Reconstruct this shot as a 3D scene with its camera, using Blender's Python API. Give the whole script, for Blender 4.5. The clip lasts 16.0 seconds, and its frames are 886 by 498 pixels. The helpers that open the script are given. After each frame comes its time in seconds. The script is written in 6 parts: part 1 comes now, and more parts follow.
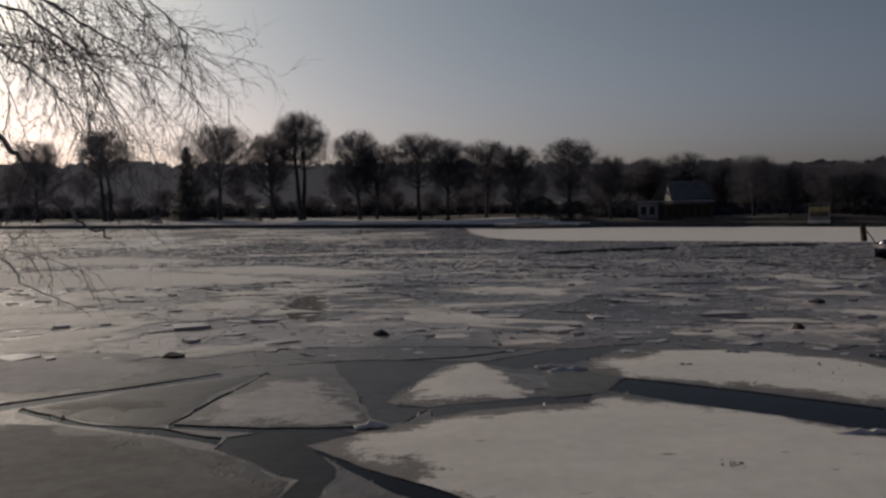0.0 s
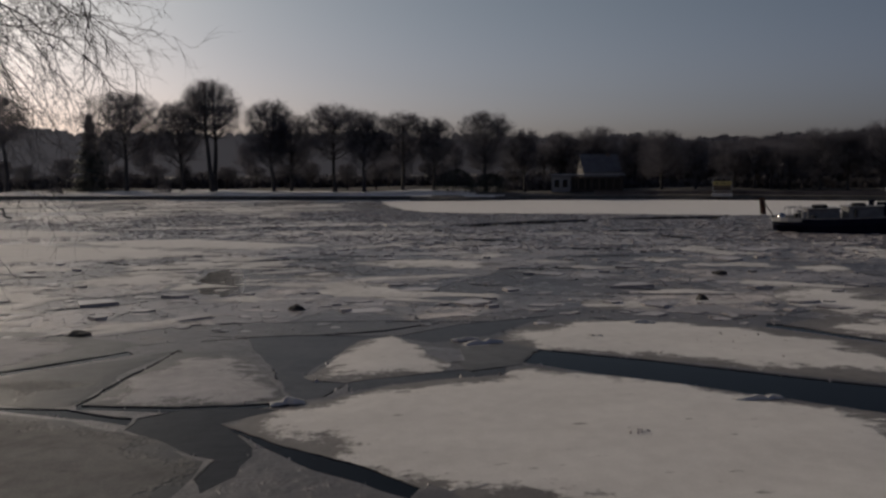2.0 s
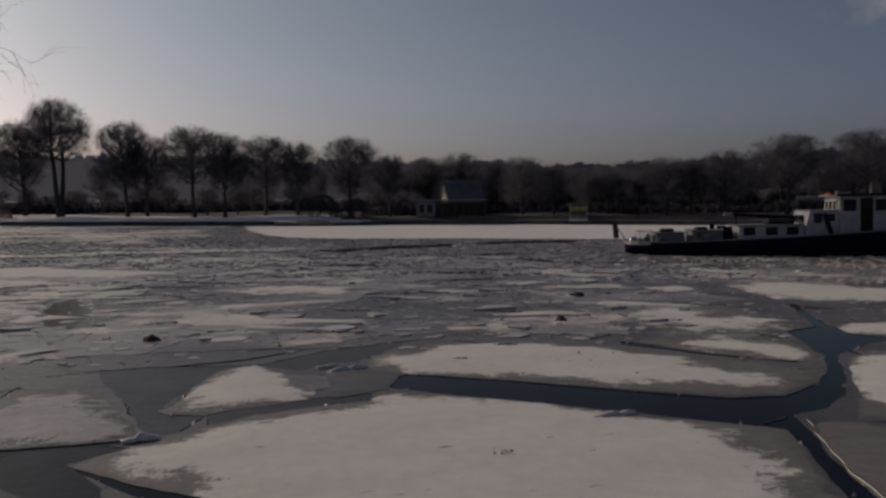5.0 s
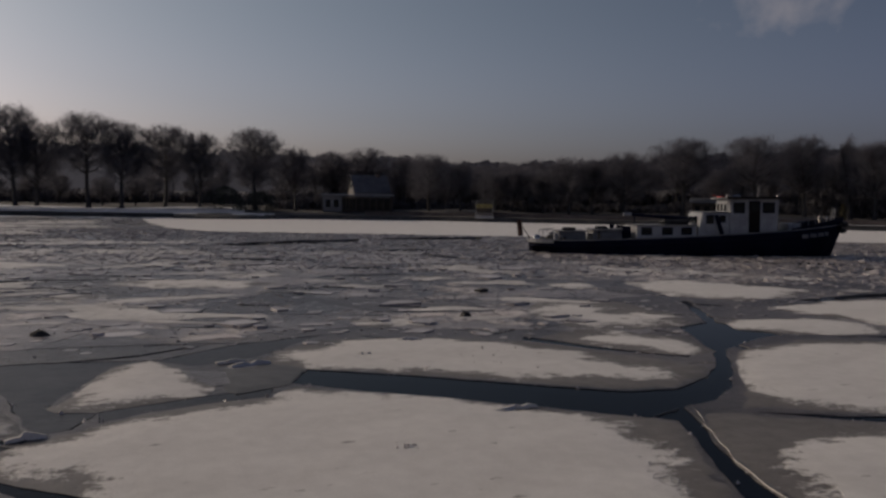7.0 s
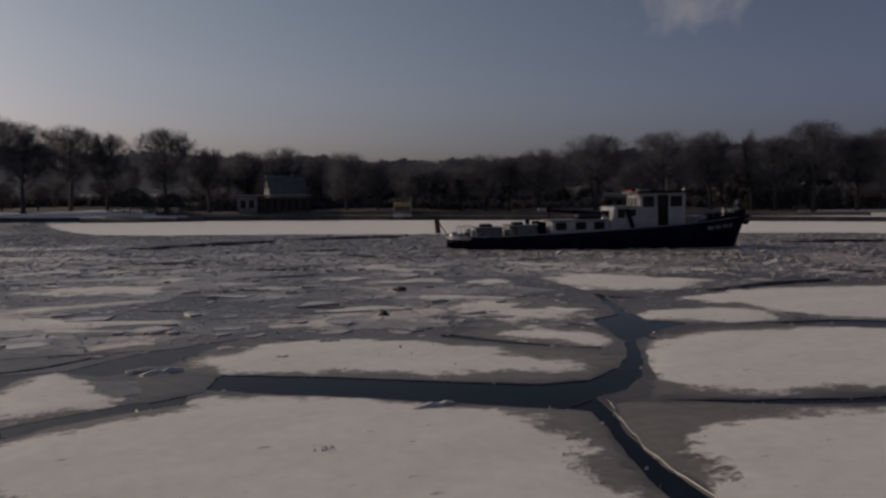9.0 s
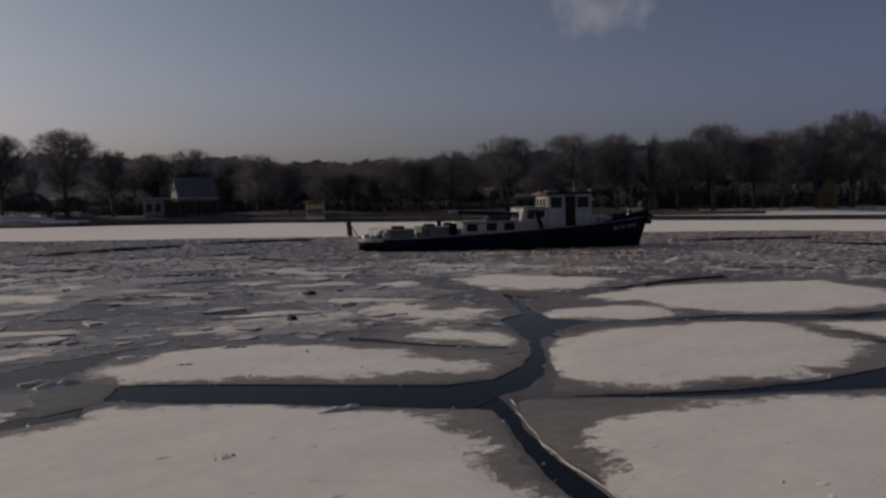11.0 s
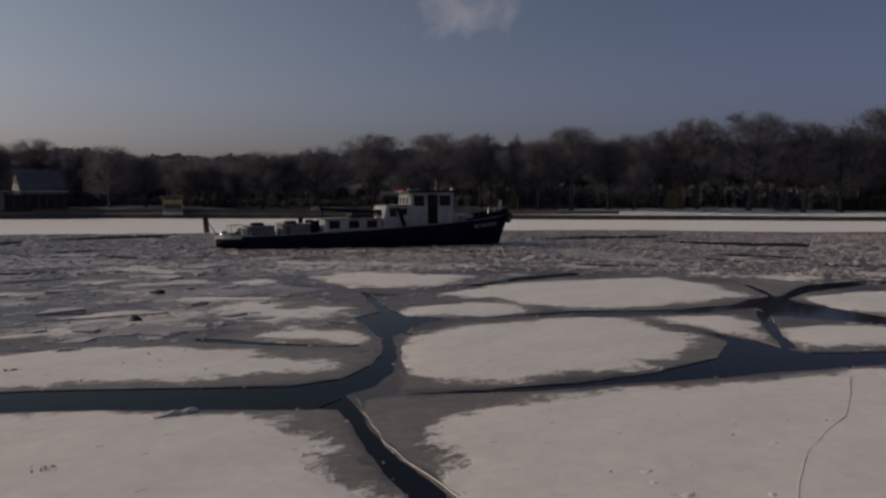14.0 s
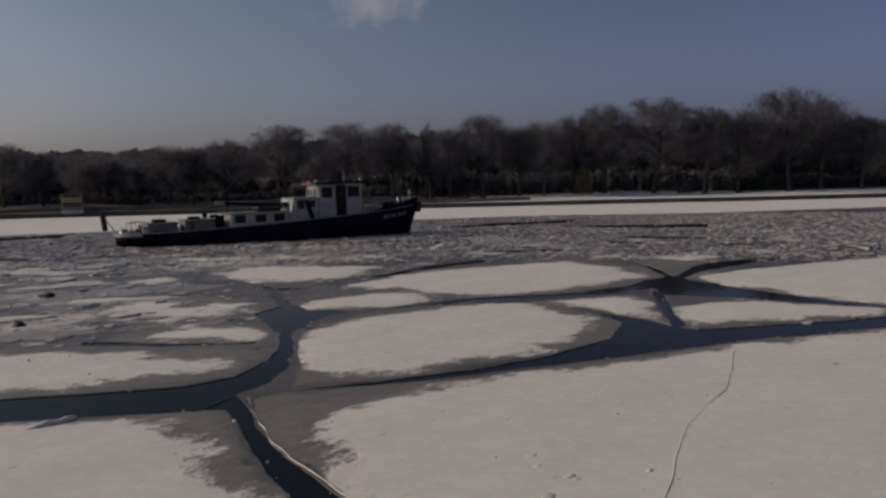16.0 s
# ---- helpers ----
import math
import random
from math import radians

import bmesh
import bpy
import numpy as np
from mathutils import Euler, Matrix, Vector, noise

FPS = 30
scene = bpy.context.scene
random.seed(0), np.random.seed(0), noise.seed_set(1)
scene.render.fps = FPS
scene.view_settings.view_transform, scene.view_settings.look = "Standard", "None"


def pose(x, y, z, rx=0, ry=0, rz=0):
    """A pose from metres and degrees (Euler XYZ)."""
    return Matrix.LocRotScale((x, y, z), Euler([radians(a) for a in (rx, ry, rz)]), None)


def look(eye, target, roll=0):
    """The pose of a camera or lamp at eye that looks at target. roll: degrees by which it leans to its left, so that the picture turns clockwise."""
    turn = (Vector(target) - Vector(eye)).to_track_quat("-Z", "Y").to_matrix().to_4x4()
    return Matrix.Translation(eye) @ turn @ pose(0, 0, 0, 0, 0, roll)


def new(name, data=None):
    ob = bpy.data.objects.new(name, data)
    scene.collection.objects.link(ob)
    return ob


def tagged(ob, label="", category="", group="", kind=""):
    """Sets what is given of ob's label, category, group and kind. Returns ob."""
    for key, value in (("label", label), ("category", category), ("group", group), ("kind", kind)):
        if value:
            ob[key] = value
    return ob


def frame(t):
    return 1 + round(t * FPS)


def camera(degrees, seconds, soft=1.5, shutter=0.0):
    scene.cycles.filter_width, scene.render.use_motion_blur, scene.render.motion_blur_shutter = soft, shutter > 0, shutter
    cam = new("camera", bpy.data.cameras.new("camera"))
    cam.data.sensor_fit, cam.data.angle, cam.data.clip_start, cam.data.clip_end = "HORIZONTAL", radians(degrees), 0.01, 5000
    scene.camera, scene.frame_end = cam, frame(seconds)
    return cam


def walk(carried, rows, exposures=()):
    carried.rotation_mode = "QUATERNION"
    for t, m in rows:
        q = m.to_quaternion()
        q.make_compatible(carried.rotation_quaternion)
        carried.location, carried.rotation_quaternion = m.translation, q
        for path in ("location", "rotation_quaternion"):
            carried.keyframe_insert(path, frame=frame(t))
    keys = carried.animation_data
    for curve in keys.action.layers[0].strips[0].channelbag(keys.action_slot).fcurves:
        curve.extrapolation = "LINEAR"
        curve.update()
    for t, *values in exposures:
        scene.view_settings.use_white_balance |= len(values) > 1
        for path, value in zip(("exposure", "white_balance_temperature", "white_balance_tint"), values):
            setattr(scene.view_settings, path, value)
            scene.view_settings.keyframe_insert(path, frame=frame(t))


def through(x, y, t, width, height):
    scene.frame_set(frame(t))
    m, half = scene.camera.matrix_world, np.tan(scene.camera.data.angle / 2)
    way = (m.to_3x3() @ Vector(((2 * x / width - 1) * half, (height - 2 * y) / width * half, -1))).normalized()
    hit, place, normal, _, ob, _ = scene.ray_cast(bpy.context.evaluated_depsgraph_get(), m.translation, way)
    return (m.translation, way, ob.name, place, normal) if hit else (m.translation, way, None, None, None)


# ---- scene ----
# ------------------------------------------------------------------ camera
cam = camera(57.3, 16.0, soft=2.6)
ROWS = [
    (0, 0.000, 0.000, 3.000, 0.000, -2.900, -0.800), (0.5, -0.002, 0.016, 3.028, -1.921, -3.494, -0.583),
    (1, -0.015, -0.015, 3.024, -2.977, -3.750, -0.518), (1.5, -0.002, 0.000, 3.043, -4.662, -4.063, -0.647),
    (2, -0.011, -0.014, 3.052, -5.916, -4.954, -0.476), (2.5, 0.005, 0.010, 3.062, -8.066, -4.382, 0.333),
    (3, -0.008, 0.024, 3.046, -9.647, -3.497, 0.858), (3.5, 0.019, 0.020, 3.041, -11.376, -3.783, 0.111),
    (5.8, 0.019, 0.015, 3.043, -17.886, -2.862, 0.683), (6, 0.019, 0.015, 3.043, -18.661, -2.939, 0.982), (6.5, 0.030, 0.029, 3.042, -20.262, -3.097, 0.874),
    (7, 0.030, 0.012, 3.028, -22.014, -3.510, 0.802), (7.5, 0.068, 0.040, 3.033, -23.368, -3.185, 0.425),
    (8, 0.024, -0.007, 3.033, -23.667, -4.083, 0.651), (8.5, 0.024, 0.001, 3.050, -26.752, -3.483, 0.698),
    (9, 0.081, -0.063, 3.054, -27.702, -3.619, -0.208),
    (9.2, 0.090, -0.084, 3.058, -29.280, -3.758, 1.097), (11.3, 0.190, -0.302, 3.105, -33.837, -3.552, -0.717), (11.5, 0.200, -0.323, 3.109, -33.027, -3.502, -0.575),
    (12, 0.247, -0.380, 3.117, -37.179, -3.107, -0.923), (12.5, 0.232, -0.407, 3.123, -38.895, -2.731, 0.526),
    (13, 0.298, -0.414, 3.133, -40.025, -2.886, 0.335), (13.5, 0.408, -0.364, 3.106, -41.784, -3.481, -0.033),
    (14, 0.478, -0.406, 3.096, -43.015, -3.757, 0.216), (14.5, 0.597, -0.439, 3.100, -46.052, -4.119, 0.051),
    (15, 0.738, -0.492, 3.109, -46.842, -4.491, -1.224), (15.5, 0.797, -0.577, 3.098, -50.098, -4.379, -0.397),
    (16, 0.854, -0.644, 3.097, -48.849, -4.539, -1.227),
]
walk(cam, [(t, pose(x, y, z, 90 + pitch, 0, yaw) @ pose(0, 0, 0, 0, 0, roll)) for t, x, y, z, yaw, pitch, roll in ROWS],
     [(0, -0.14, 6600, 14), (6, 0.02, 6600, 17), (9, 0.12, 6600, 17.5), (12, 0.26, 6600, 18), (14, 0.32, 6600, 17), (16, 0.46, 6600, 15)])

# ------------------------------------------------------------------ sky and sun
SUN_BEARING, SUN_HEIGHT = -42.0, 25.0      # degrees left of the first view, degrees above the horizon
world = bpy.data.worlds.new("winter_sky")
scene.world = world
world.use_nodes = True
wn, wl = world.node_tree.nodes, world.node_tree.links
sky = wn.new("ShaderNodeTexSky")
sky.sky_type, sky.sun_disc = "NISHITA", False
sky.sun_elevation, sky.sun_rotation = radians(SUN_HEIGHT), radians(SUN_BEARING)
sky.air_density, sky.dust_density, sky.ozone_density = 1.0, 2.8, 2.5
haze = wn.new("ShaderNodeHueSaturation")
haze.inputs["Saturation"].default_value = 0.66
wl.new(sky.outputs[0], haze.inputs["Color"])
glare = wn.new("ShaderNodeGamma")
glare.inputs["Gamma"].default_value = 1.2
wl.new(haze.outputs[0], glare.inputs["Color"])
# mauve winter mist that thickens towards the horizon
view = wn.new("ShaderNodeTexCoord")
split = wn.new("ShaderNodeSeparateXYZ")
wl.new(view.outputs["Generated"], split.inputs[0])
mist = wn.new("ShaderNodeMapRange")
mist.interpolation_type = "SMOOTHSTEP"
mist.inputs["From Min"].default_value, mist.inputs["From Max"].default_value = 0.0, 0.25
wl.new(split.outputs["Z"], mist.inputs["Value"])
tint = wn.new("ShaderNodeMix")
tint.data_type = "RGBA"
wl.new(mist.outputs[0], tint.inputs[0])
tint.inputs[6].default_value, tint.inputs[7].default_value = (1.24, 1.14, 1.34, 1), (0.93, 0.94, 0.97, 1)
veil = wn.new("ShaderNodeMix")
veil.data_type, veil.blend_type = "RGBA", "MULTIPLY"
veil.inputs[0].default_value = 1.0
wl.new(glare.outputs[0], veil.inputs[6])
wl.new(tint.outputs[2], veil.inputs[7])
# the sky deepens away from the sun
away = wn.new("ShaderNodeVectorMath")
away.operation = "DOT_PRODUCT"
wl.new(view.outputs["Generated"], away.inputs[0])
away.inputs[1].default_value = (math.sin(radians(SUN_BEARING)), math.cos(radians(SUN_BEARING)), 0)
turn = wn.new("ShaderNodeMapRange")
turn.interpolation_type = "SMOOTHSTEP"
turn.inputs["From Min"].default_value, turn.inputs["From Max"].default_value = -0.65, 0.6
wl.new(away.outputs["Value"], turn.inputs["Value"])
deep = wn.new("ShaderNodeMix")
deep.data_type = "RGBA"
wl.new(turn.outputs[0], deep.inputs[0])
deep.inputs[6].default_value, deep.inputs[7].default_value = (0.57, 0.6, 0.76, 1), (0.97, 1.0, 0.95, 1)
deepened = wn.new("ShaderNodeMix")
deepened.data_type, deepened.blend_type = "RGBA", "MULTIPLY"
deepened.inputs[0].default_value = 1.0
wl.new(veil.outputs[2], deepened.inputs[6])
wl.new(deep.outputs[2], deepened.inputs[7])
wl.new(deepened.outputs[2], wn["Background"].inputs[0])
wn["Background"].inputs[1].default_value = 0.0363

sun_data = bpy.data.lights.new("sun", "SUN")
sun_data.energy, sun_data.angle, sun_data.color = 1.3, radians(0.6), (1.0, 0.85, 0.64)
sun = new("sun", sun_data)
sb, sh = radians(SUN_BEARING), radians(SUN_HEIGHT)
sun.matrix_world = look((0, 0, 60), (-60 * math.sin(sb) * math.cos(sh), -60 * math.cos(sb) * math.cos(sh), 60 - 60 * math.sin(sh)))


# ------------------------------------------------------------------ materials
def surface(name, dark, light, size, rough=0.6, bump=0.0, fine=None, metal=0.0, spec=0.5, island=0.0, wear=0.5, through=0.0):
    """A procedural surface: two colours mixed by broad and fine noise (sizes in metres), with relief."""
    m = bpy.data.materials.new(name)
    m.use_nodes = True
    n, l = m.node_tree.nodes, m.node_tree.links
    p = n["Principled BSDF"]
    broad, small = n.new("ShaderNodeTexNoise"), n.new("ShaderNodeTexNoise")
    broad.inputs["Scale"].default_value = 1.0 / size
    broad.inputs["Detail"].default_value = 5
    small.inputs["Scale"].default_value = 1.0 / (fine or size * 0.12)
    small.inputs["Detail"].default_value = 6
    geo = n.new("ShaderNodeNewGeometry")
    for tex in (broad, small):
        l.new(geo.outputs["Position"], tex.inputs["Vector"])
    mix = n.new("ShaderNodeMath")
    mix.operation = "MULTIPLY_ADD"
    l.new(small.outputs["Fac"], mix.inputs[0])
    mix.inputs[1].default_value = wear
    l.new(broad.outputs["Fac"], mix.inputs[2])
    ramp = n.new("ShaderNodeMapRange")
    ramp.inputs["From Min"].default_value, ramp.inputs["From Max"].default_value = 0.3 + wear * 0.4, 0.7 + wear * 0.6
    l.new(mix.outputs[0], ramp.inputs["Value"])
    fac = ramp.outputs[0]
    if island:
        add = n.new("ShaderNodeMath")
        add.operation = "MULTIPLY_ADD"
        l.new(geo.outputs["Random Per Island"], add.inputs[0])
        add.inputs[1].default_value = island
        l.new(fac, add.inputs[2])
        sub = n.new("ShaderNodeMath")
        sub.operation, sub.use_clamp = "SUBTRACT", True
        l.new(add.outputs[0], sub.inputs[0])
        sub.inputs[1].default_value = island * 0.5
        fac = sub.outputs[0]
    col = n.new("ShaderNodeMix")
    col.data_type = "RGBA"
    l.new(fac, col.inputs[0])
    col.inputs[6].default_value, col.inputs[7].default_value = (*dark, 1), (*light, 1)
    l.new(col.outputs[2], p.inputs["Base Color"])
    p.inputs["Roughness"].default_value, p.inputs["Metallic"].default_value = rough, metal
    p.inputs["Specular IOR Level"].default_value = spec
    if bump:
        b = n.new("ShaderNodeBump")
        b.inputs["Strength"].default_value, b.inputs["Distance"].default_value = 1.0, bump
        l.new(mix.outputs[0], b.inputs["Height"])
        l.new(b.outputs[0], p.inputs["Normal"])
    if through:
        # thin stuff that lets some of the light behind it through
        leaf, both = n.new("ShaderNodeBsdfTranslucent"), n.new("ShaderNodeMixShader")
        l.new(col.outputs[2], leaf.inputs[0])
        both.inputs[0].default_value = through
        l.new(p.outputs[0], both.inputs[1])
        l.new(leaf.outputs[0], both.inputs[2])
        l.new(both.outputs[0], n["Material Output"].inputs[0])
    return m


def floe_surface(name, ice_dark, ice_light, snow_dark, snow_light, thin=0.0):
    """Bare wet ice that turns to wind-packed snow where the attribute 'cover' (metres inside the snow's rim) grows."""
    m = bpy.data.materials.new(name)
    m.use_nodes = True
    n, l = m.node_tree.nodes, m.node_tree.links
    p = n["Principled BSDF"]
    geo = n.new("ShaderNodeNewGeometry")
    cover = n.new("ShaderNodeAttribute")
    cover.attribute_name = "cover"

    def noise_at(scale, detail=5, stretch=None):
        t = n.new("ShaderNodeTexNoise")
        t.inputs["Scale"].default_value, t.inputs["Detail"].default_value = scale, detail
        if stretch:
            mp = n.new("ShaderNodeMapping")
            mp.inputs["Rotation"].default_value = (0, 0, radians(stretch[1]))
            mp.inputs["Scale"].default_value = (1, stretch[0], 1)
            l.new(geo.outputs["Position"], mp.inputs["Vector"])
            l.new(mp.outputs[0], t.inputs["Vector"])
        else:
            l.new(geo.outputs["Position"], t.inputs["Vector"])
        return t.outputs["Fac"]

    def calc(op, a, b, c=None, clamp=False):
        k = n.new("ShaderNodeMath")
        k.operation, k.use_clamp = op, clamp
        for i, v in enumerate((a, b, c)):
            if v is None:
                continue
            if isinstance(v, (int, float)):
                k.inputs[i].default_value = v
            else:
                l.new(v, k.inputs[i])
        return k.outputs[0]

    ragged = calc("SUBTRACT", noise_at(0.9, 9), 0.5)
    drift = calc("SUBTRACT", noise_at(0.35, 4), 0.5)
    edge = calc("MULTIPLY_ADD", ragged, 1.9, cover.outputs["Fac"])
    edge = calc("MULTIPLY_ADD", drift, 1.0, edge)
    edge = calc("MULTIPLY_ADD", calc("SUBTRACT", noise_at(3.2, 8, (1.6, 15)), 0.5), 1.0, edge)
    edge = calc("MULTIPLY_ADD", calc("SUBTRACT", noise_at(14.0, 6), 0.5), 0.6, edge)
    snow = calc("MULTIPLY_ADD", edge, 3.8, 0.4 - thin, True)

    def blend(fac, a, b):
        k = n.new("ShaderNodeMix")
        k.data_type = "RGBA"
        l.new(fac, k.inputs[0])
        for i, v in ((6, a), (7, b)):
            if isinstance(v, tuple):
                k.inputs[i].default_value = (*v, 1)
            else:
                l.new(v, k.inputs[i])
        return k.outputs[2]

    streak = noise_at(0.55, 5, (1.8, 20))
    wide = calc("MULTIPLY_ADD", calc("SUBTRACT", noise_at(4.0, 8), 0.5), 1.5, 0.5)
    wide = calc("MULTIPLY_ADD", calc("SUBTRACT", noise_at(28.0, 4), 0.5), 1.0, wide)
    wide = calc("MULTIPLY_ADD", calc("SUBTRACT", streak, 0.5), 1.6, wide, True)
    ice_col = blend(wide, ice_dark, ice_light)
    snow_col = blend(wide, snow_dark, snow_light)
    # sparse scuffs and frozen dirt in the snow
    scuff = calc("MULTIPLY", calc("SUBTRACT", noise_at(2.6, 5, (2.4, 35)), 0.675), 12.0, clamp=True)
    snow_col = blend(calc("MULTIPLY", scuff, 0.7), snow_col, ice_dark)
    crumbs = noise_at(9.0, 6)
    l.new(blend(snow, ice_col, snow_col), p.inputs["Base Color"])
    l.new(calc("MULTIPLY_ADD", snow, 0.35, 0.5), p.inputs["Roughness"])
    p.inputs["Specular IOR Level"].default_value = 0.22
    relief = calc("MULTIPLY_ADD", crumbs, 0.25, calc("MULTIPLY", snow, 1.0))
    relief = calc("MULTIPLY_ADD", streak, 0.35, relief)
    relief = calc("MULTIPLY_ADD", noise_at(1.5, 5), 1.5, relief)
    b = n.new("ShaderNodeBump")
    b.inputs["Strength"].default_value, b.inputs["Distance"].default_value = 0.85, 0.016
    l.new(relief, b.inputs["Height"])
    l.new(b.outputs[0], p.inputs["Normal"])
    return m


def river_ice(name, wet, dry, frost, dusted=0.5, island=0.0, relief=0.03, gloss=0.4, shine=0.3):
    """Refrozen river ice: wet and dry patches, frost and blown snow caught in flecks, gritty relief."""
    m = bpy.data.materials.new(name)
    m.use_nodes = True
    n, l = m.node_tree.nodes, m.node_tree.links
    p = n["Principled BSDF"]
    geo = n.new("ShaderNodeNewGeometry")

    def grain(scale, detail, rough=0.55):
        t = n.new("ShaderNodeTexNoise")
        t.inputs["Scale"].default_value, t.inputs["Detail"].default_value, t.inputs["Roughness"].default_value = scale, detail, rough
        l.new(geo.outputs["Position"], t.inputs["Vector"])
        return t.outputs["Fac"]

    def calc(op, a, b, c=None, clamp=False):
        k = n.new("ShaderNodeMath")
        k.operation, k.use_clamp = op, clamp
        for i, v in enumerate((a, b, c)):
            if isinstance(v, (int, float)):
                k.inputs[i].default_value = v
            elif v is not None:
                l.new(v, k.inputs[i])
        return k.outputs[0]

    def blend(fac, a, b):
        k = n.new("ShaderNodeMix")
        k.data_type = "RGBA"
        l.new(fac, k.inputs[0])
        for i, v in ((6, a), (7, b)):
            if isinstance(v, tuple):
                k.inputs[i].default_value = (*v, 1)
            else:
                l.new(v, k.inputs[i])
        return k.outputs[2]

    patch = calc("MULTIPLY_ADD", calc("SUBTRACT", grain(0.32, 5), 0.5), 3.2, 0.5)
    patch = calc("MULTIPLY_ADD", calc("SUBTRACT", grain(3.4, 6), 0.5), 1.6, patch)
    if island:
        patch = calc("MULTIPLY_ADD", calc("SUBTRACT", geo.outputs["Random Per Island"], 0.5), island, patch)
    fleck = calc("MULTIPLY_ADD", calc("SUBTRACT", grain(1.1, 8, 0.7), 0.5), 1.0, calc("MULTIPLY", calc("SUBTRACT", grain(0.16, 3), 0.5), 0.9))
    fleck = calc("MULTIPLY", calc("SUBTRACT", fleck, 0.16 - 0.16 * dusted), 9.0, clamp=True)
    speck = calc("MULTIPLY", calc("SUBTRACT", grain(6.5, 4, 0.65), 0.6), 9.0, clamp=True)
    cover = calc("MULTIPLY", calc("MAXIMUM", fleck, calc("MULTIPLY", speck, 0.6)), 0.85)
    l.new(blend(cover, blend(calc("MULTIPLY", patch, 1.0, clamp=True), wet, dry), frost), p.inputs["Base Color"])
    l.new(calc("MULTIPLY_ADD", cover, 0.4, gloss), p.inputs["Roughness"])
    p.inputs["Specular IOR Level"].default_value = shine
    b = n.new("ShaderNodeBump")
    b.inputs["Strength"].default_value, b.inputs["Distance"].default_value = 1.0, relief
    l.new(calc("MULTIPLY_ADD", grain(5.0, 8, 0.6), 1.2, cover), b.inputs["Height"])
    l.new(b.outputs[0], p.inputs["Normal"])
    return m


WATER = surface("open_water", (0.007, 0.010, 0.016), (0.012, 0.017, 0.025), 3.0, 0.03, 0.0012, 0.3, spec=0.014)
GREY_ICE = river_ice("wet_grey_ice", (0.062, 0.055, 0.053), (0.145, 0.13, 0.123), (0.37, 0.337, 0.317), 0.15, 0.0, 0.025, 0.36, 0.3)
PLATES = river_ice("frozen_grey_plates", (0.085, 0.076, 0.073), (0.285, 0.258, 0.246), (0.66, 0.61, 0.58), 0.62, 1.3, 0.045, 0.29, 0.45)
MELT = surface("glassy_meltwater", (0.17, 0.166, 0.152), (0.26, 0.252, 0.232), 0.8, 0.07, 0.0006, 0.3, spec=0.16)
PALE_NEW_ICE = river_ice("grey_new_ice", (0.028, 0.028, 0.03), (0.07, 0.068, 0.068), (0.13, 0.126, 0.122), 0.0, 0.0, 0.006, 0.35, 0.1)
NEW_ICE = river_ice("dark_new_ice", (0.012, 0.013, 0.016), (0.032, 0.032, 0.035), (0.06, 0.058, 0.057), -0.2, 0.0, 0.004, 0.35, 0.05)
OLD_SNOW = surface("thin_old_snow", (0.44, 0.423, 0.395), (0.7, 0.675, 0.635), 1.6, 0.7, 0.015, 0.25, wear=0.8, spec=0.3, island=0.4)
FLOE = floe_surface("snowy_floe", (0.128, 0.117, 0.107), (0.215, 0.199, 0.183), (0.57, 0.552, 0.523), (0.68, 0.66, 0.627))
THIN_FLOE = floe_surface("thinly_snowed_floe", (0.042, 0.043, 0.043), (0.08, 0.081, 0.08), (0.1, 0.1, 0.098), (0.185, 0.184, 0.179), 0.15)
MID_FLOE = floe_surface("half_snowed_floe", (0.08, 0.079, 0.077), (0.14, 0.138, 0.134), (0.31, 0.302, 0.302), (0.47, 0.459, 0.457), 0.1)
FIELD = floe_surface("snow_on_firm_ice", (0.3, 0.29, 0.28), (0.4, 0.388, 0.37), (0.62, 0.6, 0.575), (0.74, 0.718, 0.69))
BRASH = surface("brash_ice", (0.28, 0.253, 0.236), (0.56, 0.514, 0.485), 1.2, 0.32, 0.02, 0.15, island=0.7, spec=0.45)
FOREST_FLOOR = surface("leaf_litter_and_old_snow", (0.03, 0.025, 0.02), (0.12, 0.11, 0.1), 3.0, 0.9, 0.05, 0.4)
GLINT_ICE = surface("clear_broken_ice", (0.32, 0.292, 0.266), (0.62, 0.575, 0.53), 1.0, 0.09, 0.01, 0.1, island=1.0)
SNOW = surface("bank_snow", (0.5, 0.5, 0.5), (0.7, 0.69, 0.68), 5.0, 0.8, 0.05, 0.4)
DARK_LUMP = surface("waterlogged_wood", (0.012, 0.011, 0.01), (0.05, 0.045, 0.04), 0.2, 0.7, 0.02)
QUAY = surface("dark_quay_stone", (0.03, 0.03, 0.03), (0.09, 0.085, 0.08), 1.5, 0.8, 0.05, 0.2)
PARAPET = surface("brown_promenade_wall", (0.10, 0.075, 0.065), (0.2, 0.16, 0.14), 2.0, 0.8, 0.02, 0.3)
BARK = surface("grey_bark", (0.025, 0.023, 0.024), (0.06, 0.056, 0.057), 0.6, 0.85, 0.02, 0.08)
TWIG = surface("bare_twigs", (0.1, 0.097, 0.113), (0.19, 0.184, 0.208), 2.0, 0.8, island=0.4, through=0.6)
UNDERWOOD = surface("tangled_underwood", (0.09, 0.088, 0.1), (0.13, 0.127, 0.142), 2.0, 0.85, island=0.15, through=0.35)
NEAR_TWIG = surface("near_bark", (0.1, 0.094, 0.09), (0.22, 0.206, 0.195), 0.3, 0.8, 0.003, 0.03)
EVERGREEN = surface("dark_needles", (0.035, 0.047, 0.042), (0.075, 0.092, 0.08), 0.8, 0.8, island=0.6)
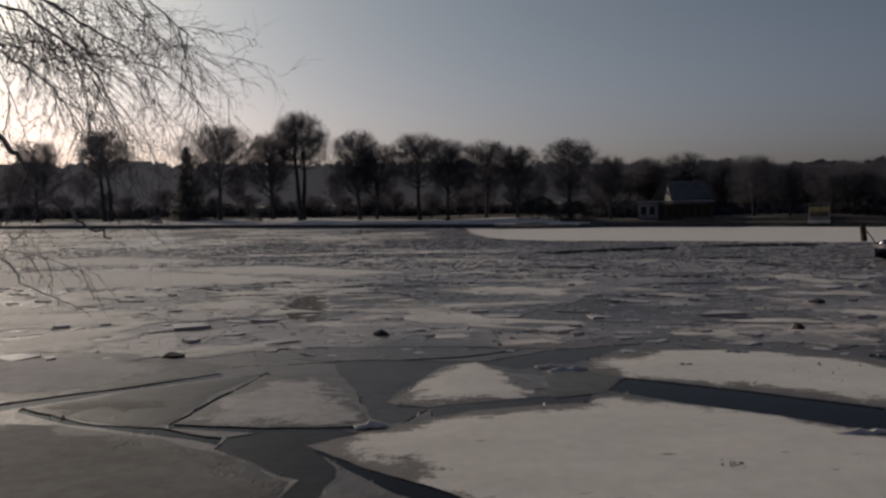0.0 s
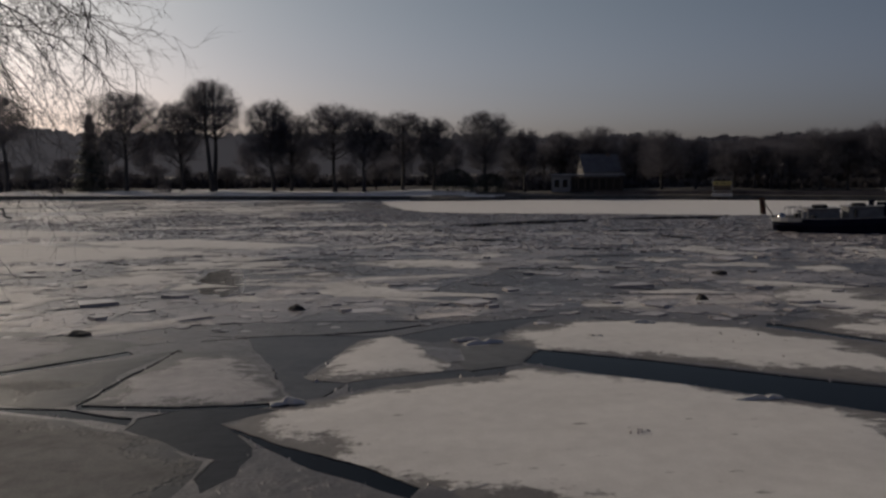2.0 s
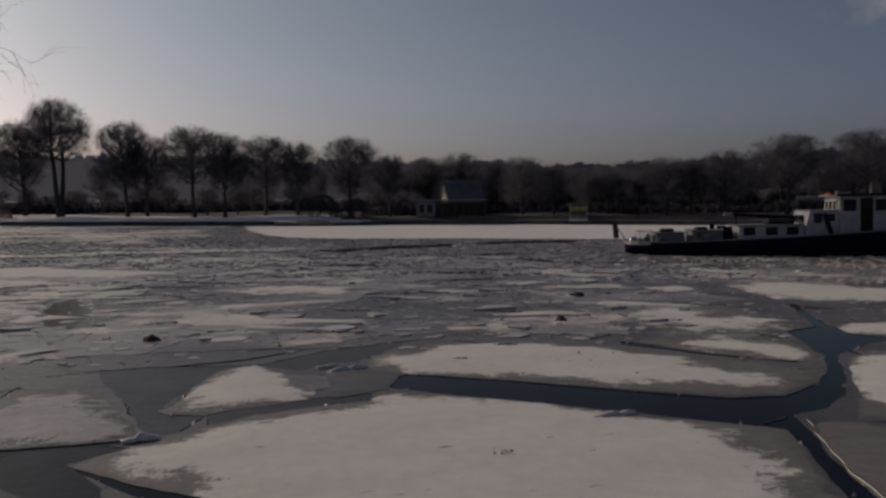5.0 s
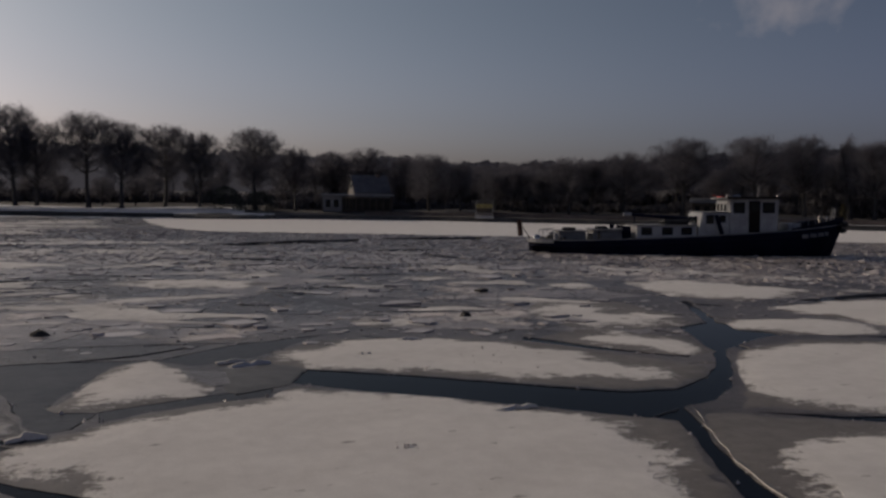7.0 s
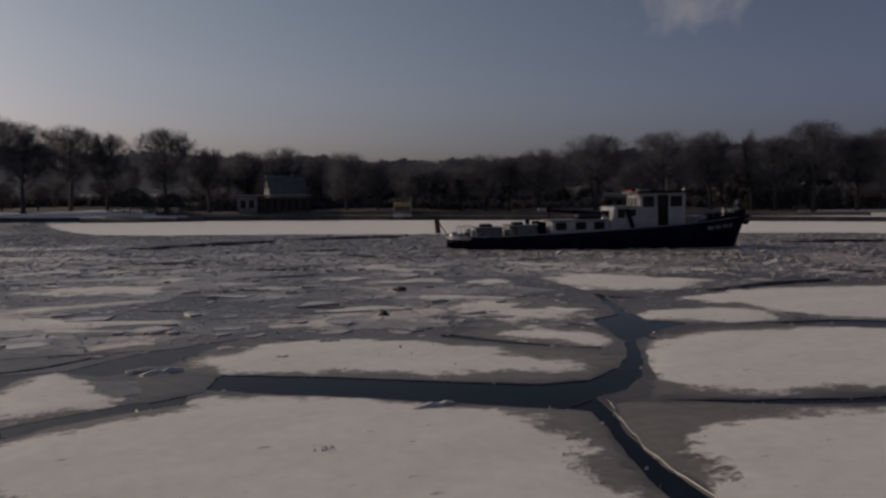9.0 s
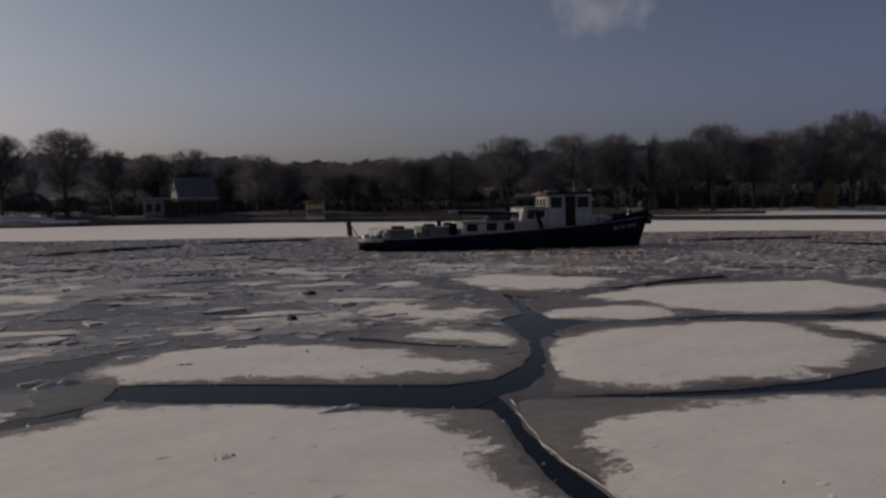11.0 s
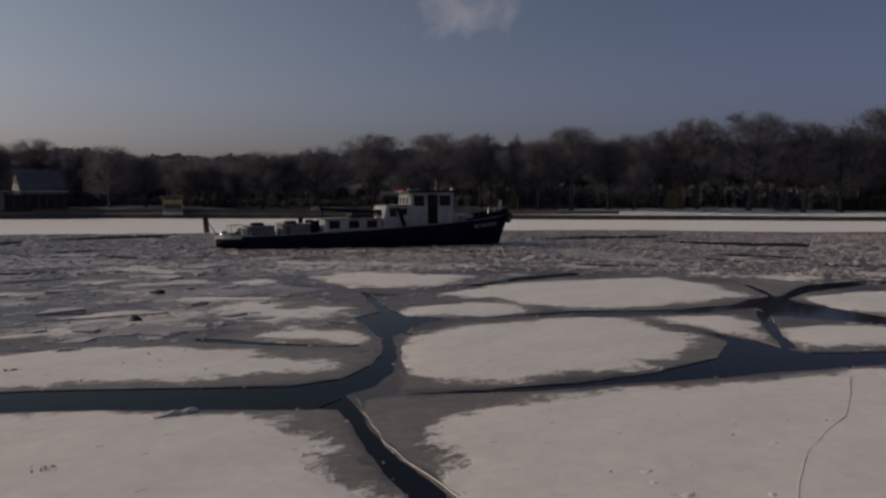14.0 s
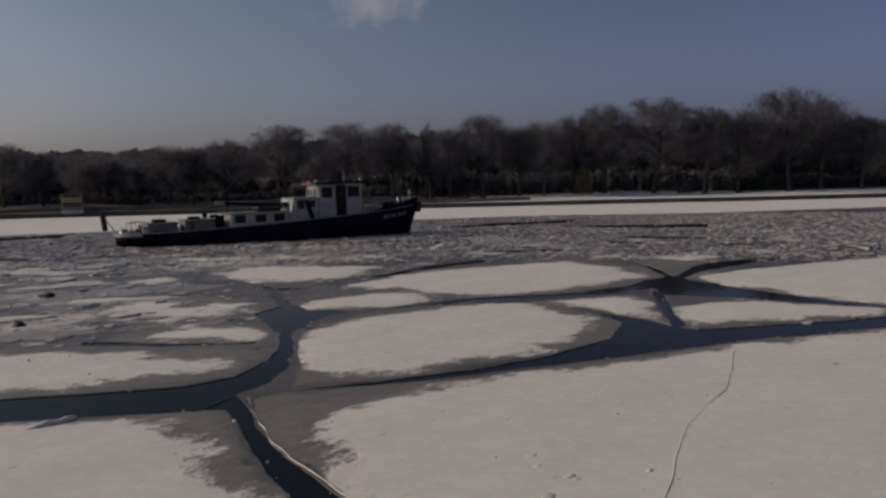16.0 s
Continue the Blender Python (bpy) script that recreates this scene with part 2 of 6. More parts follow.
HEDGE = surface("evergreen_hedge", (0.016, 0.02, 0.019), (0.05, 0.058, 0.048), 0.7, 0.8, 0.05, island=0.5)
YELLOW_TWIG = surface("yellow_osier", (0.06, 0.046, 0.02), (0.14, 0.106, 0.044), 0.8, 0.8, island=0.5)
HULL = surface("navy_black_hull_paint", (0.003, 0.004, 0.013), (0.008, 0.01, 0.027), 1.5, 0.6, 0.004, 0.2, spec=0.06)
WHITE_PAINT = surface("weathered_white_paint", (0.2, 0.2, 0.208), (0.4, 0.4, 0.4), 1.0, 0.35, 0.002, 0.12)
GREY_PAINT = surface("grey_deck_paint", (0.1, 0.1, 0.105), (0.2, 0.2, 0.2), 0.8, 0.6, 0.003)
BROWN_DOOR = surface("dark_brown_door", (0.008, 0.006, 0.006), (0.02, 0.014, 0.013), 0.5, 0.6, spec=0.1)
ENSIGN = surface("faded_ensign_cloth", (0.05, 0.025, 0.02), (0.1, 0.05, 0.035), 0.3, 0.9)
STEEL = surface("bare_steel", (0.35, 0.34, 0.33), (0.6, 0.59, 0.57), 0.4, 0.22, metal=1.0)
RED_CLOTH = surface("red_cloth", (0.38, 0.035, 0.025), (0.6, 0.07, 0.05), 0.3, 0.8)
RUBBER = surface("black_rubber", (0.008, 0.008, 0.008), (0.025, 0.025, 0.025), 0.3, 0.7)
YELLOW_PAINT = surface("faded_yellow_paint", (0.24, 0.2, 0.07), (0.36, 0.3, 0.11), 0.5, 0.5)
RENDERED = surface("grey_render", (0.19, 0.181, 0.174), (0.29, 0.276, 0.266), 1.5, 0.85, 0.004)
GREY_WALL = surface("grey_villa_render", (0.1, 0.1, 0.108), (0.16, 0.16, 0.17), 2.0, 0.85, 0.004)
SLATE = surface("slate_roof", (0.09, 0.09, 0.096), (0.17, 0.17, 0.178), 1.2, 0.7, 0.01)
DUSTED = surface("frosted_slates", (0.075, 0.076, 0.084), (0.15, 0.152, 0.163), 1.2, 0.8, 0.01, 0.1)
TIMBER = surface("dark_timber", (0.03, 0.023, 0.018), (0.08, 0.06, 0.045), 0.6, 0.75, 0.004)
GLASS = surface("dark_window_glass", (0.006, 0.008, 0.01), (0.012, 0.014, 0.017), 1.0, 0.06, spec=0.12)


# ------------------------------------------------------------------ mesh helpers
def mesh_of(name, verts, faces, material, smooth=False):
    me = bpy.data.meshes.new(name)
    me.from_pydata([tuple(map(float, v)) for v in verts], [], [tuple(map(int, f)) for f in faces])
    me.materials.append(material)
    if smooth:
        me.polygons.foreach_set("use_smooth", [True] * len(me.polygons))
    me.update()
    return me


def part(name, bm, material, parent=None, label="", smooth=False):
    me = bpy.data.meshes.new(name)
    bm.normal_update()
    bm.to_mesh(me)
    bm.free()
    me.materials.append(material)
    if smooth:
        me.polygons.foreach_set("use_smooth", [True] * len(me.polygons))
    ob = new(name, me)
    ob.parent = parent
    if label:
        tagged(ob, label)
    return ob


def child(name, me, parent, label=""):
    ob = new(name, me)
    ob.parent = parent
    if label:
        tagged(ob, label)
    return ob


def slab(x0, x1, y0, y1, z0, z1, bevel=0.02, bm=None, m=None):
    """A bevelled box between the given limits, added to bm."""
    bm = bm or bmesh.new()
    at = Matrix.Translation(((x0 + x1) / 2, (y0 + y1) / 2, (z0 + z1) / 2)) @ Matrix.Diagonal((x1 - x0, y1 - y0, z1 - z0, 1))
    made = bmesh.ops.create_cube(bm, size=1, matrix=(m or Matrix()) @ at)["verts"]
    if bevel:
        edges = list({e for v in made for e in v.link_edges})
        bmesh.ops.bevel(bm, geom=edges, offset=bevel, segments=1, affect="EDGES")
    return bm


def rod(a, b, r0, r1=None, sides=6, bm=None):
    """A tapered round bar from a to b."""
    bm = bm or bmesh.new()
    a, b = Vector(a), Vector(b)
    turn = (b - a).to_track_quat("Z", "Y").to_matrix().to_4x4()
    m = Matrix.Translation((a + b) / 2) @ turn
    bmesh.ops.create_cone(bm, cap_ends=True, segments=sides, radius1=r0, radius2=r0 if r1 is None else r1, depth=(b - a).length, matrix=m)
    return bm


def inside(px, py, poly):
    """Which of the points lie in the polygon."""
    px, py = np.asarray(px, float), np.asarray(py, float)
    hit = np.zeros(px.shape, bool)
    for (x0, y0), (x1, y1) in zip(poly, poly[1:] + poly[:1]):
        if y0 == y1:
            continue
        hit ^= ((y0 > py) != (y1 > py)) & (px < (x1 - x0) * (py - y0) / (y1 - y0) + x0)
    return hit


def depth_in(px, py, poly):
    """Signed distance to the polygon's rim, positive inside."""
    px, py = np.asarray(px, float), np.asarray(py, float)
    best = np.full(px.shape, 1e9)
    for (x0, y0), (x1, y1) in zip(poly, poly[1:] + poly[:1]):
        ex, ey = x1 - x0, y1 - y0
        s = np.clip(((px - x0) * ex + (py - y0) * ey) / (ex * ex + ey * ey + 1e-9), 0, 1)
        best = np.minimum(best, np.hypot(px - x0 - s * ex, py - y0 - s * ey))
    return np.where(inside(px, py, poly), best, -best)


def broken(poly, step, amp, seed):
    """The polygon with its sides split to about step and broken up by noise."""
    out = []
    for (x0, y0), (x1, y1) in zip(poly, poly[1:] + poly[:1]):
        length = math.hypot(x1 - x0, y1 - y0)
        k = max(1, round(length / step))
        nx, ny = (y1 - y0) / (length + 1e-9), -(x1 - x0) / (length + 1e-9)
        for i in range(k):
            s = i / k
            x, y = x0 + (x1 - x0) * s, y0 + (y1 - y0) * s
            w = (noise.noise((x * 0.9, y * 0.9, seed)) + 0.55 * noise.noise((x * 2.9, y * 2.9, seed + 7)) + 0.35 * noise.noise((x * 8, y * 8, seed + 3))) * amp
            out.append((x + nx * w, y + ny * w))
    return out


def triangulated(rim, points):
    """Triangles that fill the rim, through the given inner points."""
    from mathutils.geometry import delaunay_2d_cdt
    verts = [Vector(p) for p in rim] + [Vector(p) for p in points]
    v, _, f, *_ = delaunay_2d_cdt(verts, [], [list(range(len(rim)))], 1, 1e-5)
    return [(p.x, p.y) for p in v], f


# ------------------------------------------------------------------ river: water, ice sheet, leads
SHORE = [(-300, 260), (-160, 200), (-91, 165), (-39, 140), (1, 120), (40, 106), (64, 88), (85, 68), (100, 54), (110, 42),
         (128, 26), (170, 0), (230, -40), (300, -90)]


def shore_at(bearing):
    """Distance from the origin to the far waterline at a bearing in degrees, clockwise from north."""
    wx, wy = math.sin(radians(bearing)), math.cos(radians(bearing))
    for (x0, y0), (x1, y1) in zip(SHORE, SHORE[1:]):
        ex, ey = x1 - x0, y1 - y0
        det = -wx * ey + wy * ex
        if abs(det) < 1e-9:
            continue
        s, u = (-x0 * ey + y0 * ex) / det, (wx * y0 - wy * x0) / det
        if 0 <= u <= 1 and s > 0:
            return s
    return 150.0


def at(bearing, far):
    return far * math.sin(radians(bearing)), far * math.cos(radians(bearing))


bm = bmesh.new()
bmesh.ops.create_grid(bm, x_segments=8, y_segments=8, size=2500)
water = part("water", bm, WATER)
water.location.z = -0.016
tagged(water, "dark still river water between the ice", "water", kind="structure")

# leads of open water in the near ice
LEADS = [
    [(2.64, 13.07), (3.16, 14.01), (5.03, 12.79), (6.4, 11.66), (7.62, 10.8), (8.47, 10.72), (9.58, 11.25), (10.5, 12.1), (11.6, 13.6),
     (11.8, 13.3), (10.3, 11.4), (9.4, 10.4), (8.56, 9.85), (7.66, 9.56), (6.99, 9.33), (5.84, 10.28), (4.66, 11.35), (3.64, 12.1)],
    [(12.8, 16.1), (14.3, 16.6), (14.4, 15.5), (14.4, 14.4), (13.4, 14.1), (11.8, 13.3), (11.5, 13.5)],
    [(16.2, 20.4), (16.4, 20.2), (14.4, 16.6), (13.9, 16.4)],
    [(7.02, 9.4), (7.86, 9.7), (7.79, 9.4), (7.45, 8.78), (7.08, 8.06), (6.72, 7.36), (6.45, 6.62), (6.28, 6.0), (6.08, 5.3), (5.84, 4.6), (5.3, 4.7),
     (5.6, 5.32), (5.84, 5.94), (6.08, 6.56), (6.38, 7.2), (6.7, 7.86), (7.04, 8.58), (7.24, 9.06)],
    [(8.59, 9.13), (9.71, 8.52), (11.14, 7.83), (12.89, 7.42), (14.7, 7.3), (17.3, 8.6), (17.8, 7.7), (16.9, 6.8), (16.8, 6.3),
     (19.4, 4.3), (24.1, 1.6), (22.5, 1.4), (18.1, 3.9), (16.2, 5.1), (13.61, 6.26), (10.86, 7.6), (9.52, 8.34)],
    [(22.0, 10.0), (21.6, 9.5), (19.1, 7.9), (17.0, 6.6), (16.8, 6.9), (19.0, 8.3)],
    [(23.6, 11.1), (25.2, 10.8), (24.5, 9.7), (23.3, 6.9), (22.5, 5.1), (22.0, 3.4), (21.7, 4.9), (21.7, 7.1), (21.1, 9.2)],
    [(15.4, 13.8), (17.9, 13.1), (20.4, 11.2), (24.9, 11.0), (25.4, 10.6), (22.9, 9.9), (19.6, 10.8), (17.4, 12.7)],
    [(20.0, 19.5), (23.8, 20.2), (26.8, 19.9), (26.2, 19.2), (22.7, 19.3), (20.4, 18.8)],
    [(30.9, 15.6), (28.7, 13.5), (25.2, 10.8), (29.2, 11.8), (32.2, 10.9), (33.9, 9.4), (30.6, 10.3), (27.2, 10.7), (24.5, 10.3), (25.0, 11.1)],
    [(-2.2, 15.9), (-1.2, 16.0), (0.5, 15.7), (0.0, 15.3), (-0.46, 13.95), (-0.87, 12.72), (-0.76, 12.24), (-0.24, 12.07), (-0.55, 11.34),
     (-0.85, 11.14), (-1.14, 11.68), (-1.48, 13.36), (-1.91, 14.53)],
    [(-2.91, 10.61), (-2.38, 10.93), (-1.45, 10.89), (-1.04, 10.65), (-1.76, 10.22), (-1.24, 9.25), (-1.29, 8.3), (-1.62, 7.88),
     (-1.77, 8.32), (-1.66, 8.84), (-2.34, 9.47), (-2.92, 10.1)],
    [(-1.77, 10.15), (-1.6, 10.2), (-0.68, 9.36), (0.0, 8.58), (0.68, 7.92), (0.42, 7.5), (-0.3, 8.22), (-1.1, 9.14)],
    [(0.6, 15.5), (2.2, 16.8), (4.3, 17.5), (3.9, 17.1), (2.5, 15.4), (1.28, 14.84)],
    [(8.4, 15.9), (9.4, 14.7), (10.7, 12.8), (10.4, 12.8), (9.1, 14.2), (8.2, 15.5)],
    [(-8.25, 11.84), (-7.05, 12.71), (-5.24, 14.04), (-4.2, 14.9), (-4.0, 14.6), (-5.13, 13.72), (-6.79, 12.23), (-7.85, 11.27)],
    [(-3.93, 11.3), (-3.3, 14.9), (-3.15, 14.7), (-3.72, 11.15)],
    [(-3.89, 11.3), (-2.41, 11.08), (-0.97, 11.15), (-1.03, 10.89), (-2.36, 10.82), (-3.82, 11.09)],
    [(-6.54, 12.42), (-5.25, 11.5), (-3.99, 11.13), (-2.91, 10.61), (-2.95, 10.23), (-4.08, 10.85), (-5.38, 11.41), (-6.48, 12.14)],
    [(-0.21, 12.09), (0.49, 12.51), (1.24, 12.56), (2.33, 12.82), (2.18, 12.27), (1.16, 12.07), (0.43, 11.83), (-0.2, 11.51)],
]
FAR_LEADS = [
    [(6.15, 53.1), (11.7, 56.8), (16.8, 57.8), (15.6, 54.4), (10.7, 52.6), (7.1, 50.4)],
    [(17.1, 57.7), (23.0, 60.4), (27.8, 59.8), (26.2, 56.6), (21.4, 56.6)],
    [(49.8, 33.0), (52.3, 27.1), (55.6, 22.4), (51.5, 20.8), (48.8, 25.2)],
    [(40.4, 21.4), (42.2, 20.8), (42.8, 17.4), (41.6, 17.0), (40.4, 19.8)],
    [(30.3, 22.9), (31.0, 21.4), (32.5, 19.7), (31.7, 19.2), (30.3, 20.9)], [(38.8, 21.3), (37.7, 18.4), (36.2, 17.2), (37.2, 19.8)],
    [(39.1, 15.0), (39.4, 13.4), (38.5, 13.1), (37.8, 14.5)], [(15.8, 41.2), (16.8, 39.4), (16.4, 38.3), (15.4, 40.0)],
    [(9.0, 34.6), (11.2, 33.7), (11.0, 32.9), (9.1, 33.7)], [(4.8, 40.7), (7.6, 39.5), (7.4, 38.4), (5.0, 39.6)],
    [(44.4, 38.5), (50.9, 37.5), (58.6, 35.1), (55.6, 33.2), (47.6, 35.4)],
    [(48.3, 42.0), (53.8, 35.5), (55.9, 21.5), (54.6, 27.0), (52.0, 35.0)],
    [(13.0, 45.5), (17.5, 46.0), (18.5, 45.0), (15.0, 44.6)],
    [(30.0, 32.5), (34.5, 31.2), (34.0, 30.3), (31.0, 31.4)],
]

rnd = random.Random(4)


def wandering_crack(x, y, heading, length, width):
    """A thin wedge-shaped crack that wanders from its middle."""
    left, right = [], []
    k = max(4, int(length / 0.5))
    for i in range(k + 1):
        s = i / k
        w = width * (math.sin(math.pi * min(1, s * 1.1 + 0.02)) ** 0.7 + 0.06) * rnd.uniform(0.5, 1.2)
        nx, ny = -math.sin(heading), math.cos(heading)
        left.append((x + nx * w, y + ny * w))
        right.append((x - nx * w, y - ny * w))
        heading += rnd.gauss(0, 0.22)
        x, y = x + math.cos(heading) * length / k, y + math.sin(heading) * length / k
    return left + right[::-1]


CRACKS = []
while len(CRACKS) < 210:
    b, r = -38 + 122 * rnd.random() ** 1.5, 15 + 30 * rnd.random() ** 1.1
    x, y = at(b, r)
    across = math.atan2(-math.sin(radians(b)), math.cos(radians(b)))
    CRACKS.append(wandering_crack(x, y, across + rnd.gauss(0, 0.38), rnd.uniform(1.2, 6.5), rnd.uniform(0.025, 0.11) * (0.6 + r / 40)))

OPENINGS = []
while len(OPENINGS) < 66:
    b, r = rnd.uniform(-24, 80), rnd.uniform(22, 60)
    across = math.atan2(-math.sin(radians(b)), math.cos(radians(b)))
    OPENINGS.append(wandering_crack(*at(b, r), across + rnd.gauss(0, 0.2), rnd.uniform(1.0, 4.6), rnd.uniform(0.06, 0.22) * (0.4 + r / 55)))

holes = OPENINGS + [broken(p, 0.3, 0.08, i) for i, p in enumerate(LEADS)] + [broken(p, 0.9, 0.16, 40 + i) for i, p in enumerate(FAR_LEADS)] + CRACKS
OUTLINE = [(-300, 262), (-160, 202), (-91, 167), (-39, 142), (1, 122), (40, 108), (65, 90), (86, 70), (101, 56), (111, 44), (129, 27),
           (171, 1), (231, -39), (120, -42), (40, -13.3), (0, 1.25), (-40, 15.8), (-120, 45)]


def sheet_of_ice():
    from mathutils.geometry import delaunay_2d_cdt
    verts, edges = [], []
    for ring in [OUTLINE] + holes:
        k = len(verts)
        verts += [Vector(p) for p in ring]
        edges += [(k + i, k + (i + 1) % len(ring)) for i in range(len(ring))]
    for i in range(900):
        b, r = rnd.uniform(-50, 95), 5 + 60 * rnd.random()
        verts.append(Vector(at(b, r)))
    v, _, f, *_ = delaunay_2d_cdt(verts, edges, [], 0, 1e-5)
    xy = np.array([(p.x, p.y) for p in v])
    tri = np.array([t for t in f if len(t) == 3])
    mid = xy[tri].mean(1)
    keep = inside(mid[:, 0], mid[:, 1], OUTLINE)
    for ring in holes:
        a = np.array(ring)
        near = np.where((mid[:, 0] > a[:, 0].min()) & (mid[:, 0] < a[:, 0].max()) & (mid[:, 1] > a[:, 1].min()) & (mid[:, 1] < a[:, 1].max()))[0]
        if len(near):
            keep[near] &= ~inside(mid[near, 0], mid[near, 1], [tuple(p) for p in ring])
    bm = bmesh.new()
    vs = [bm.verts.new((x, y, 0.006 * noise.noise((x * 0.5, y * 0.5, 0)))) for x, y in xy]
    for t in tri[keep]:
        bm.faces.new([vs[i] for i in t])
    bmesh.ops.delete(bm, geom=[w for w in bm.verts if not w.link_faces], context="VERTS")
    bmesh.ops.recalc_face_normals(bm, faces=bm.faces)
    if sum(fc.normal.z for fc in bm.faces) < 0:
        bmesh.ops.reverse_faces(bm, faces=bm.faces)
    rim = [e for e in bm.edges if len(e.link_faces) == 1]
    low = bmesh.ops.extrude_edge_only(bm, edges=rim)["geom"]
    for g in low:
        if isinstance(g, bmesh.types.BMVert):
            g.co.z = -0.06
    return part("ice_sheet", bm, GREY_ICE)


tagged(sheet_of_ice(), "thin wet grey river ice split by cracks", "ice", kind="structure")


# ------------------------------------------------------------------ floes
def floe(label, rim, snow=None, material=None, top=0.009, step=0.3, rough=0.09, cell=0.35, name="ice_floe", group="ice floes", under=0.06, patchy=1.0):
    """A plate of ice with a broken rim, a softly uneven top and snow on the middle of it."""
    material = material or FLOE
    seed = rim[0][0] * 3.1 + rim[0][1]
    edge = broken(rim, step, rough, seed)
    xs, ys = [p[0] for p in edge], [p[1] for p in edge]
    gx, gy = np.meshgrid(np.arange(min(xs), max(xs), cell), np.arange(min(ys), max(ys), cell))
    jit = np.random.RandomState(int(abs(seed) * 10) % 9999)
    gx, gy = (gx + jit.uniform(-0.3, 0.3, gx.shape) * cell).ravel(), (gy + jit.uniform(-0.3, 0.3, gy.shape) * cell).ravel()
    ok = depth_in(gx, gy, edge) > cell * 0.35
    v, f = triangulated(edge, list(zip(gx[ok].tolist(), gy[ok].tolist())))
    vx, vy = np.array([p[0] for p in v]), np.array([p[1] for p in v])
    inner = depth_in(vx, vy, edge)
    cover = (depth_in(vx, vy, snow) if snow else inner - 0.14) * patchy
    z = [top + 0.007 * noise.noise((x * 0.6, y * 0.6, 2)) + 0.004 * noise.noise((x * 2.4, y * 2.4, 5)) + min(0.025, max(0, c) * 0.04) - (0.012 if d < 0.02 else 0)
         for x, y, c, d in zip(vx, vy, cover, inner)]
    bm = bmesh.new()
    lay = bm.verts.layers.float.new("cover")
    vs = []
    for x, y, h, c in zip(vx, vy, z, cover):
        w = bm.verts.new((x, y, h))
        w[lay] = c
        vs.append(w)
    for t in f:
        bm.faces.new([vs[i] for i in t])
    bmesh.ops.recalc_face_normals(bm, faces=bm.faces)
    if sum(fc.normal.z for fc in bm.faces) < 0:
        bmesh.ops.reverse_faces(bm, faces=bm.faces)
    border = [e for e in bm.edges if len(e.link_faces) == 1]
    for g in bmesh.ops.extrude_edge_only(bm, edges=border)["geom"]:
        if isinstance(g, bmesh.types.BMVert):
            g.co.z = -under
            g[lay] = -1.0
    # the snow lies as a cover of its own on the plate
    lid = bm.copy()
    cl = lid.verts.layers.float["cover"]
    bmesh.ops.delete(lid, geom=[fc for fc in lid.faces if min(w[cl] for w in fc.verts) <= 0.0], context="FACES")
    bmesh.ops.delete(bm, geom=[fc for fc in bm.faces if min(w[lay] for w in fc.verts) > 0.0], context="FACES")
    ob = tagged(new(name, None), label, "ice floe", group)
    part("ice_plate", bm, material, ob)
    if lid.faces:
        part("snow_cover", lid, material, ob, "wind-packed snow cover", smooth=True)
    else:
        lid.free()
    return ob


floe("large snow-covered ice floe with one bare grey corner",
     [(-1.77, 10.19), (-1.26, 10.58), (-0.76, 10.97), (0.1, 11.68), (1.16, 12.07), (2.18, 12.27), (2.68, 12.75), (4.66, 11.35), (5.84, 10.28),
      (6.97, 9.3), (7.22, 9.06), (7.02, 8.58), (6.68, 7.86), (6.36, 7.2), (6.06, 6.56), (5.82, 5.94), (5.56, 5.2), (5.2, 4.7), (2.81, 6.49), (1.08, 7.3), (-0.04, 8.44)],
     [(-1.3, 10.15), (-0.5, 10.85), (0.09, 11.4), (2.2, 12.11), (2.85, 12.41), (4.62, 11.25), (5.78, 10.16), (6.62, 9.36), (6.2, 8.3), (5.74, 7.2),
      (5.5, 6.4), (5.2, 5.3), (2.51, 6.94), (0.35, 8.2), (-0.75, 9.4)], rough=0.06, step=0.2, cell=0.25)
floe("wide ice floe under thin wind-swept greyish snow",
     [(-7.43, 11.61), (-5.5, 11.36), (-4.54, 10.94), (-3.66, 10.58), (-2.73, 9.93), (-2.09, 9.25), (-1.62, 8.84), (-1.74, 8.32), (-1.89, 7.6), (-3.09, 6.27), (-5.32, 6.85)],
     None, THIN_FLOE, rough=0.05, step=0.25, cell=0.3)
floe("small pale floe with a dark upturned rim",
     [(-3.84, 11.33), (-3.62, 12.62), (-3.3, 14.7), (-2.67, 14.53), (-1.97, 14.01), (-1.37, 12.34), (-1.01, 11.21), (-2.47, 11.08)],
     None, MID_FLOE, rough=0.06, top=0.012)
floe("long greyish floe with thin snow and pock marks",
     [(-11.5, 16.6), (-8.3, 17.3), (-7.1, 17.6), (-4.0, 15.6), (-4.2, 14.85), (-5.21, 14.04), (-6.99, 12.75), (-8.18, 11.9)],
     [(-10.6, 16.2), (-8.3, 16.8), (-5.0, 15.6), (-5.6, 14.4), (-7.2, 13.2)], MID_FLOE, rough=0.08)
floe("narrow bare grey floe wedged between larger floes",
     [(-6.45, 12.35), (-5.09, 13.6), (-3.8, 14.45), (-3.4, 14.8), (-3.98, 11.37), (-4.48, 11.3), (-6.13, 12.1)],
     [(-6.0, 12.4), (-4.8, 13.0), (-4.2, 12.4), (-4.8, 11.6)], THIN_FLOE, top=0.012)
floe("small snow-covered triangular floe",
     [(-0.91, 12.54), (0.0, 15.3), (0.6, 15.7), (1.17, 14.72), (1.52, 13.26), (1.26, 12.59), (0.54, 12.38), (-0.24, 12.14), (-0.76, 12.27)], None, FLOE, rough=0.07, cell=0.25)
floe("small bare grey floe at the head of a lead",
     [(1.55, 14.44), (2.5, 15.1), (3.04, 14.05), (2.66, 12.9), (1.75, 12.57), (1.55, 13.17)], [(1.9, 14.4), (2.3, 14.6), (2.3, 14.3)], MID_FLOE, top=0.012)
